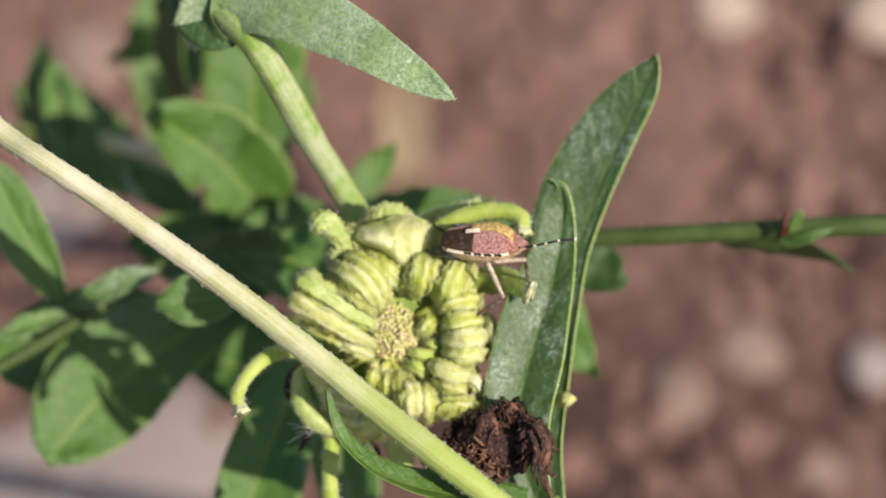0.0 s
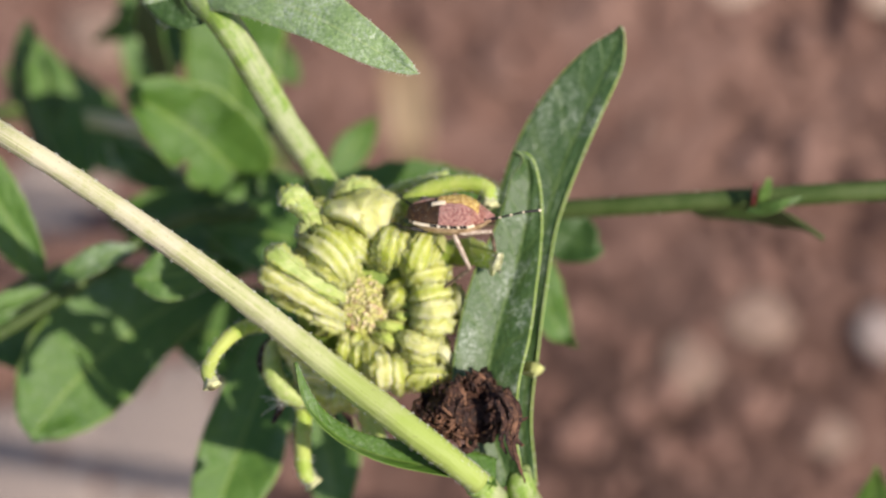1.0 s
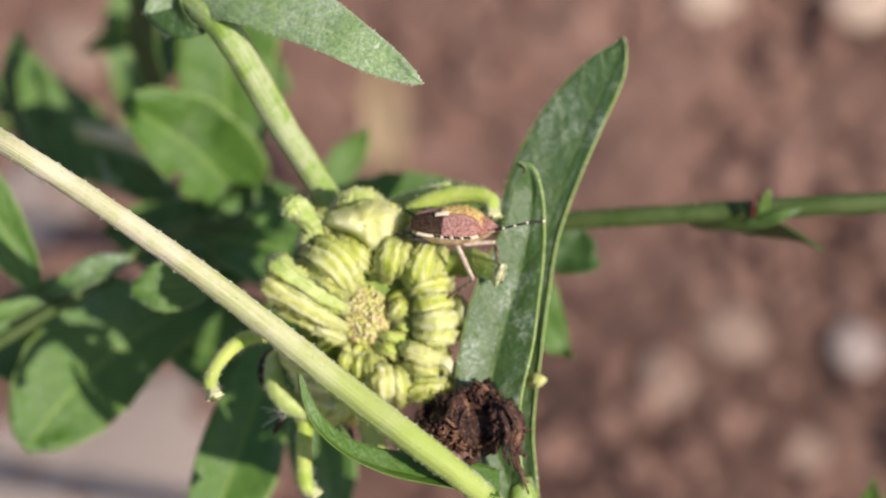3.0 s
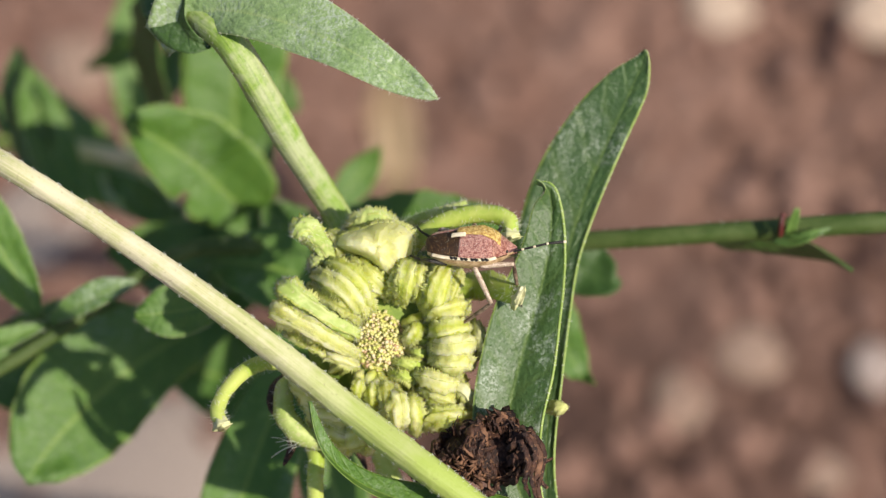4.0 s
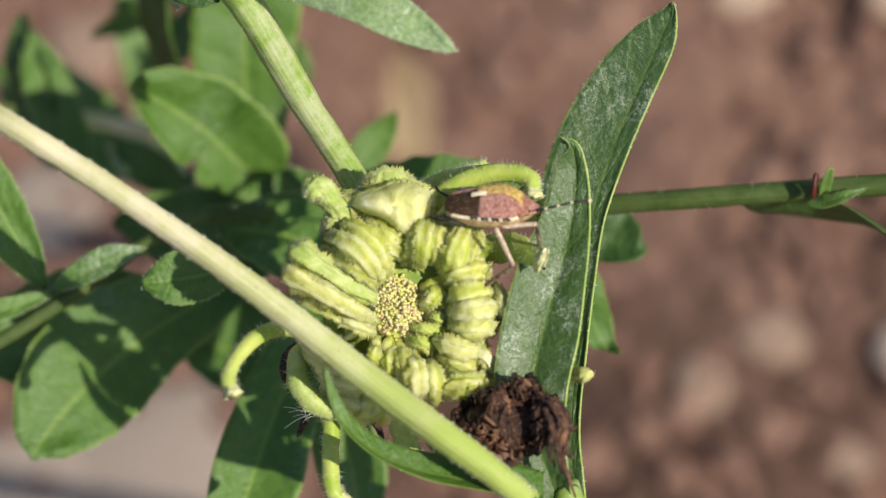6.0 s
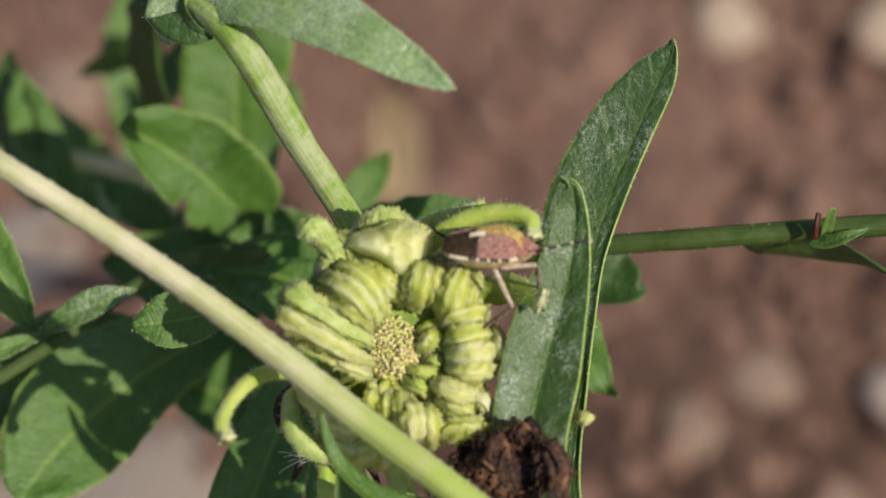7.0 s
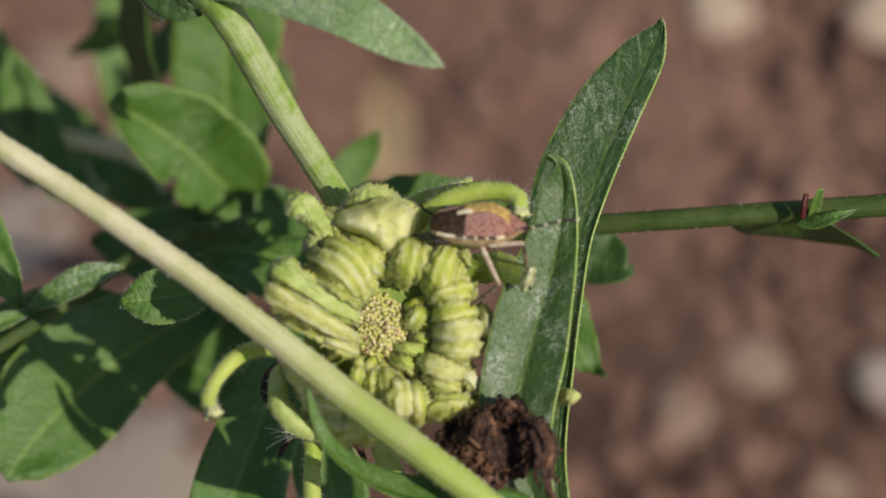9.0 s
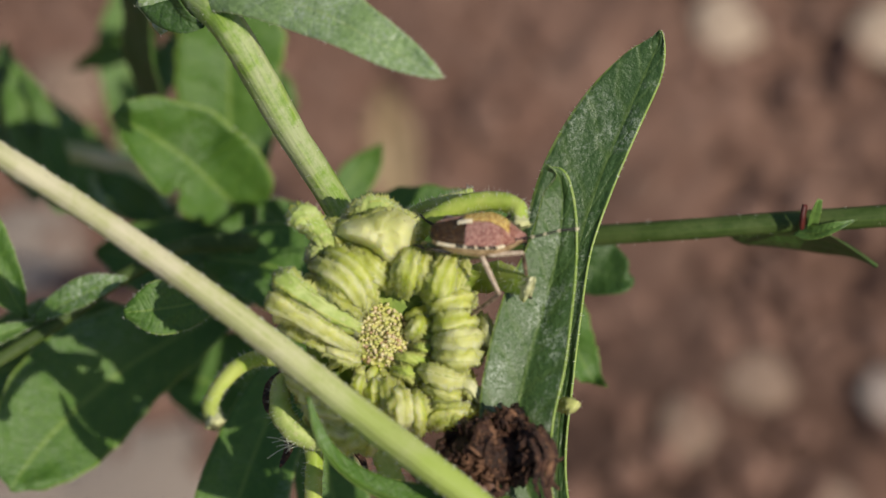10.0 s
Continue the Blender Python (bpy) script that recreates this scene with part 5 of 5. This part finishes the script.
def lower_clump():
    sh = thing("leafy_clump", soil_at(-58, 181), "leafy green clump of marigold leaves shading one another", "plant")
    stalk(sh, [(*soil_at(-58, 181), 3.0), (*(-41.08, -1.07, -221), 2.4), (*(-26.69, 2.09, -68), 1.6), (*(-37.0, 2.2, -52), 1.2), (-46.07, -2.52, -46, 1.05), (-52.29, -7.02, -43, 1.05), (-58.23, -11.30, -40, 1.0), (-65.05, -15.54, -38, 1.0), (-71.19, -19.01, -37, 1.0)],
          STEM_DIM, 50, 12, (6, 0.06), 160, rng, "stem", "", 0.08, 0.4)
    stalk(sh, [(*(-38.68, -1.01, -190), 1.8), (*(-48.77, 14.21, -138), 1.5), (*(-61.47, 18.62, -128), 1.4), (*(-74.92, 20.10, -126), 1.4), (*(-89.05, 20.59, -128), 1.3)], STEM_PALE, 30, 10, (6, 0.06), 0, rng, "side_stem", "pale side stem", 0.08)
    # a bank of leaves that closes the clump behind the stalk and the head
    clump_leaf(sh, [(*(-10.88, -8.04, -51), 2.0, 2.0), (*(-17.37, -3.57, -51), 5.6, 5.6), (*(-24.75, -0.90, -52), 6.4, 6.4), (*(-31.35, 0.08, -53), 4.0, 4.0), (*(-35.63, 0.49, -55), 0.5, 0.5)], (0.1, 0.2, 1), LEAF_FAR, (0.2, 0.15), 0.9, 51.0,
               "shaded dark green leaf behind the seed head", 0.1)
    clump_leaf(sh, [(-17.5, -3.4, -62, 2.0, 2.0), (-20.0, 1.2, -64, 4.2, 4.0), (-23.2, 4.6, -65, 4.6, 4.2), (-26.2, 7.2, -66, 2.6, 2.6), (-28.0, 8.6, -66, 0.4, 0.4)], (0.2, 0.1, 1), LEAF_FAR, (0.2, 0.15), 0.9, 52.0,
               "green notched leaf behind the stalk", 0.12)
    clump_leaf(sh, [(*(-51.11, 11.48, -150), 2.0, 2.0), (*(-55.25, 20.79, -150), 4.4, 4.4), (*(-57.52, 31.14, -150), 5.4, 5.0), (*(-58.87, 41.49, -150), 5.4, 5.0), (*(-59.90, 51.83, -150), 0.5, 0.5)], (0.2, 0.1, 1), LEAF_FAR, (0.2, 0.15), 1.2, 53.0,
               "broad green leaf deep in the clump", 0.1)
    clump_leaf(sh, [(*(-19.55, -15.62, -78), 3.0, 3.0), (*(-26.60, -18.29, -79), 8.0, 8.0), (*(-34.65, -19.26, -81), 7.0, 8.0), (*(-41.79, -17.54, -82), 4.0, 5.0), (*(-45.32, -15.78, -82), 0.5, 0.5)], (0.1, 0.1, 1), LEAF_FAR, (0.1, 0.1), 1.2, 54.0,
               "shaded dark green leaf low in the clump", 0.1)
    clump_leaf(sh, [(*(-55.06, 9.21, -140), 2.0, 2.0), (*(-64.17, 15.28, -140), 6.5, 6.5), (*(-72.26, 21.35, -140), 7.5, 7.5), (*(-79.35, 26.42, -140), 6.0, 6.0), (*(-84.41, 29.45, -140), 0.5, 0.5)], (0.2, 0.1, 1), LEAF_FAR, (0.2, 0.15), 1.2, 55.0,
               "broad green leaf deep in the clump", 0.1)
    clump_leaf(sh, [(*(-43.71, 6.55, -100), 1.5, 1.5), (*(-49.00, 9.27, -98), 3.6, 3.2), (*(-53.78, 11.78, -96), 3.8, 3.4), (*(-57.75, 13.75, -95), 0.4, 0.4)], (0.3, 0.1, 1), LEAF_SHEEN, (0.2, 0.15), 0.7, 56.0,
               "silvery grey-green leaf turned underside up", 0.05)
    # the oval leaf behind the stalk
    clump_leaf(sh, [(-26.36, 3.03, -76.00, 0.87, 0.87), (-30.20, 6.10, -75.00, 3.05, 4.36), (-33.25, 9.56, -73.00, 5.21, 7.64), (-36.31, 12.63, -70.50, 6.64, 8.37), (-37.41, 13.72, -69.50, 6.19, 8.35), (-38.05, 14.31, -69.00, 4.1, 8.25), (-38.68, 14.90, -68.50, 6.01, 8.15), (-40.24, 16.30, -67.00, 6.67, 8.04), (-44.89, 19.38, -63.00, 4.91, 6.09), (-47.72, 20.84, -60.00, 3.02, 3.52), (-48.93, 21.13, -59.00, 0.42, 0.42)], (0.05, 0.12, 1), LEAF_FAR, (0.25, 0.48), 1.1, 21.0,
               "oval notched green leaf with a pale midrib", 0.1)
    # the large one at the lower corner
    clump_leaf(sh, [(-33.08, -7.55, -62.00, 2.53, 2.53), (-39.75, -11.28, -61.00, 5.05, 5.89), (-46.14, -15.33, -58.00, 6.26, 9.18), (-52.29, -20.49, -54.00, 7.84, 10.73), (-57.48, -25.95, -50.00, 7.19, 8.98), (-60.68, -30.57, -47.00, 4.05, 4.46), (-61.74, -32.82, -46.00, 0.40, 0.40)], (0.24, 0.12, 1), LEAF_FAR, (0.10, 0.10), 1.3, 22.0,
               "large broad green leaf crossed by shadows", 0.08)
    clump_leaf(sh, [(*(-40.82, -10.04, -65), 2.0, 2.0), (*(-49.25, -13.41, -65), 8.0, 8.0), (*(-59.06, -15.02, -63), 9.0, 9.0), (*(-68.75, -16.60, -61), 6.0, 6.0), (*(-75.43, -17.44, -61), 0.5, 0.5)], (0.2, 0.0, 1), LEAF_FAR, (0.15, 0.1), 1.2, 23.0,
               "broad green leaf under the others", 0.1)
    # the shaded one running down under the seed head
    clump_leaf(sh, [(*(-21.43, -12.91, -51), 3.0, 3.0), (*(-24.48, -20.85, -48), 5.2, 5.2), (*(-27.39, -28.58, -44), 6.4, 6.0), (*(-29.83, -36.13, -40), 7.0, 6.0), (*(-32.31, -43.63, -37), 4.0, 4.0), (*(-33.68, -48.03, -35), 0.4, 0.4)], (0.1, 0.1, 1), LEAF_FAR, (0.22, 0.30), 0.6, 24.0,
               "broad green leaf half in shade", 0.0)
    clump_leaf(sh, [(*(-18.09, -20.91, -49), 2.0, 2.0), (*(-17.37, -29.15, -51), 4.6, 4.6), (*(-15.75, -35.64, -51), 5.2, 5.0), (*(-14.94, -42.14, -51), 3.0, 3.0), (*(-14.53, -47.01, -51), 0.3, 0.3)], (0, 0.1, 1), LEAF_FAR, (0.15, 0.15), 0.6, 25.0,
               "shaded green leaf under the seed head", 0.0)
    # upper ones, further down
    clump_leaf(sh, [(*(-31.69, 9.04, -88), 2.0, 2.0), (*(-33.75, 18.79, -86), 7.0, 6.5), (*(-34.03, 28.44, -84), 8.4, 7.4), (*(-33.41, 37.12, -82), 7.6, 8.0), (*(-32.72, 45.58, -79), 0.6, 0.6)], (0.15, 0.0, 1), LEAF_FAR, (0.15, 0.22), 1.3, 26.0,
               "upright broad green leaf", 0.12)
    clump_leaf(sh, [(*(-41.15, 12.78, -93), 2.0, 2.0), (*(-44.22, 22.47, -88), 7.0, 6.5), (*(-46.02, 30.95, -82), 8.0, 7.0), (*(-46.48, 38.38, -77), 6.6, 6.0), (*(-47.10, 44.25, -75), 0.4, 0.4)], (-0.75, 0.1, 0.55), LEAF_SHADED, (0.2, 0.3), 0.8, 27.0,
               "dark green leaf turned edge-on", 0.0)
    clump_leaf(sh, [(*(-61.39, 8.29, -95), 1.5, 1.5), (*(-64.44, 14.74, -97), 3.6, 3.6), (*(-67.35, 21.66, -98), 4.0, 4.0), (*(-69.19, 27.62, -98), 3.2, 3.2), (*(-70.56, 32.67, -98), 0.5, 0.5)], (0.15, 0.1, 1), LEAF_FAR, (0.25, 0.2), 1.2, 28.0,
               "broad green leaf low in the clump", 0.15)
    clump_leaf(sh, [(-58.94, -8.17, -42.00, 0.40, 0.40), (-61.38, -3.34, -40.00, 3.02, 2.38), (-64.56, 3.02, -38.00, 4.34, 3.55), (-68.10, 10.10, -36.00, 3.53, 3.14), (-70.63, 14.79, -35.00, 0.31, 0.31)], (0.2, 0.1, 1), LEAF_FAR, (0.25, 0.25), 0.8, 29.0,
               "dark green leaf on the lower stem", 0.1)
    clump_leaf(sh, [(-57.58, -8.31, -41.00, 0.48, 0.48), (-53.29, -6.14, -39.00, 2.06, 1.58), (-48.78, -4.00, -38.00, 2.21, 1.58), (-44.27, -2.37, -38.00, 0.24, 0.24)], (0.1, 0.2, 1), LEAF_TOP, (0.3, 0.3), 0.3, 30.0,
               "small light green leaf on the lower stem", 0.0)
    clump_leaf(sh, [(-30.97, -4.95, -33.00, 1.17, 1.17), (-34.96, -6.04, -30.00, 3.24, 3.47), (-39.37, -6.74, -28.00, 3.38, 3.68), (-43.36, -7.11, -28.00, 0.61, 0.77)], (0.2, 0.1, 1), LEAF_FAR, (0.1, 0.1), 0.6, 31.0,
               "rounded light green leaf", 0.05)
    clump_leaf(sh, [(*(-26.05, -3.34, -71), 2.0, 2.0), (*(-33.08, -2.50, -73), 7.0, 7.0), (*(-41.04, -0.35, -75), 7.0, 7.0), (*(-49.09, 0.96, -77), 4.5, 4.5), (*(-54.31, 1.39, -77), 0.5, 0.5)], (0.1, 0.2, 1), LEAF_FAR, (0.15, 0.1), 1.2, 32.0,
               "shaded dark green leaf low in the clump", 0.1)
    clump_leaf(sh, [(*(-66.92, 10.26, -101), 2.0, 2.0), (*(-69.70, 19.50, -101), 5.0, 5.0), (*(-71.55, 28.75, -101), 5.0, 5.0), (*(-72.47, 36.14, -101), 0.5, 0.5)], (-0.6, 0.1, 0.7), LEAF_SHADED, (0.2, 0.2), 0.9, 34.0,
               "dark green leaf in shade", 0.0)
    clump_leaf(sh, [(-57.99, -8.94, -41.00, 0.40, 0.40), (-61.41, -10.09, -40.00, 1.27, 1.27), (-65.21, -11.39, -39.00, 1.58, 1.58), (-68.39, -12.64, -39.00, 0.32, 0.32)], (0.1, 0.3, 1), LEAF_TOP, (0.3, 0.3), 0.3, 35.0,
               "small light green leaf on the lower stem", 0.0)
    # small leaves added at all angles between the large ones to dapple the light
    r3 = random.Random(21)
    for x, y, z in SMALL:
        d = Vector((r3.uniform(-1, 0.4), r3.uniform(-0.4, 1), 0)).normalized()
        ln, wd = r3.uniform(8, 15), r3.uniform(2.0, 3.8)
        p = Vector((x, y, z))
        rows = [(*(p - d * ln * 0.6), 0.6, 0.6), (*(p - d * ln * 0.2), wd, wd), (*(p + d * ln * 0.2 + Vector((0, 0, 0.8))), wd, wd * 0.9), (*(p + d * ln * 0.6), 0.3, 0.3)]
        n = Vector((r3.uniform(-0.7, 0.7), r3.uniform(-0.5, 0.5), 1))
        leaf("leaf", sh, rows, [n] * 4, LEAF_FAR, (0.2, 0.3), 0.8, 22, 10, 0.3, z, "small added green leaf dappling the clump", 0, None, 0.0, 0.15)
    return sh


SMALL = [(-49.59, 9.94, -88), (-45.57, 3.71, -92), (-40.23, 1.86, -84), (-45.07, 32.68, -104), (-39.86, 21.72, -108), (-29.80, 30.47, -112), (-57.27, 37.36, -126), (-32.82, 0.94, -70), (-28.78, -2.43, -62)]


lower_clump()


def dry_leaf():
    sh = thing("dry_leaf", soil_at(-16, 190), "withered straw-coloured leaf hanging over the soil", "dry leaf")
    leaf("blade", sh, [(*soil_at(-16, 190), 1.0, 1.0), (*(-14.37, 14.53, -400), 4.5, 4.5), (*(-14.80, 26.92, -390), 6.5, 6.5), (*(-16.26, 39.23, -385), 6.5, 6.5), (*(-18.13, 50.18, -385), 0.6, 0.6)], [(0.1, 0.1, 1)] * 5, LEAF_DRY, (0.2, 0.3), 1.2, 30, 10, 0.3, 41.0)
    bm = bmesh.new()
    tube(bm, [(*(-14.35, 14.51, -399), 0.6), (*(-14.78, 26.88, -389), 0.5), (*(-16.23, 39.18, -384), 0.4), (*(-18.11, 49.79, -384), 0.2)], 20, 8)
    part("midrib", bm, LEAF_DRY, sh, "pale dry midrib")
    return sh


dry_leaf()


def corner_weed():
    sh = thing("weed_leaf", soil_at(128, 64), "green leaf tip rising from the soil", "leaf")
    leaf("blade", sh, [(*soil_at(128, 64), 1.0, 1.0), (*(75.06, -60.62, -99), 3.0, 3.0), (*(71.54, -46.43, -66), 4.0, 4.0), (*(69.92, -37.06, -49), 0.4, 0.4)], [(0, 0.1, 1)] * 4, LEAF_FAR, (0.2, 0.2), 0.6, 26, 10, 0.35, 42.0)
    return sh


corner_weed()
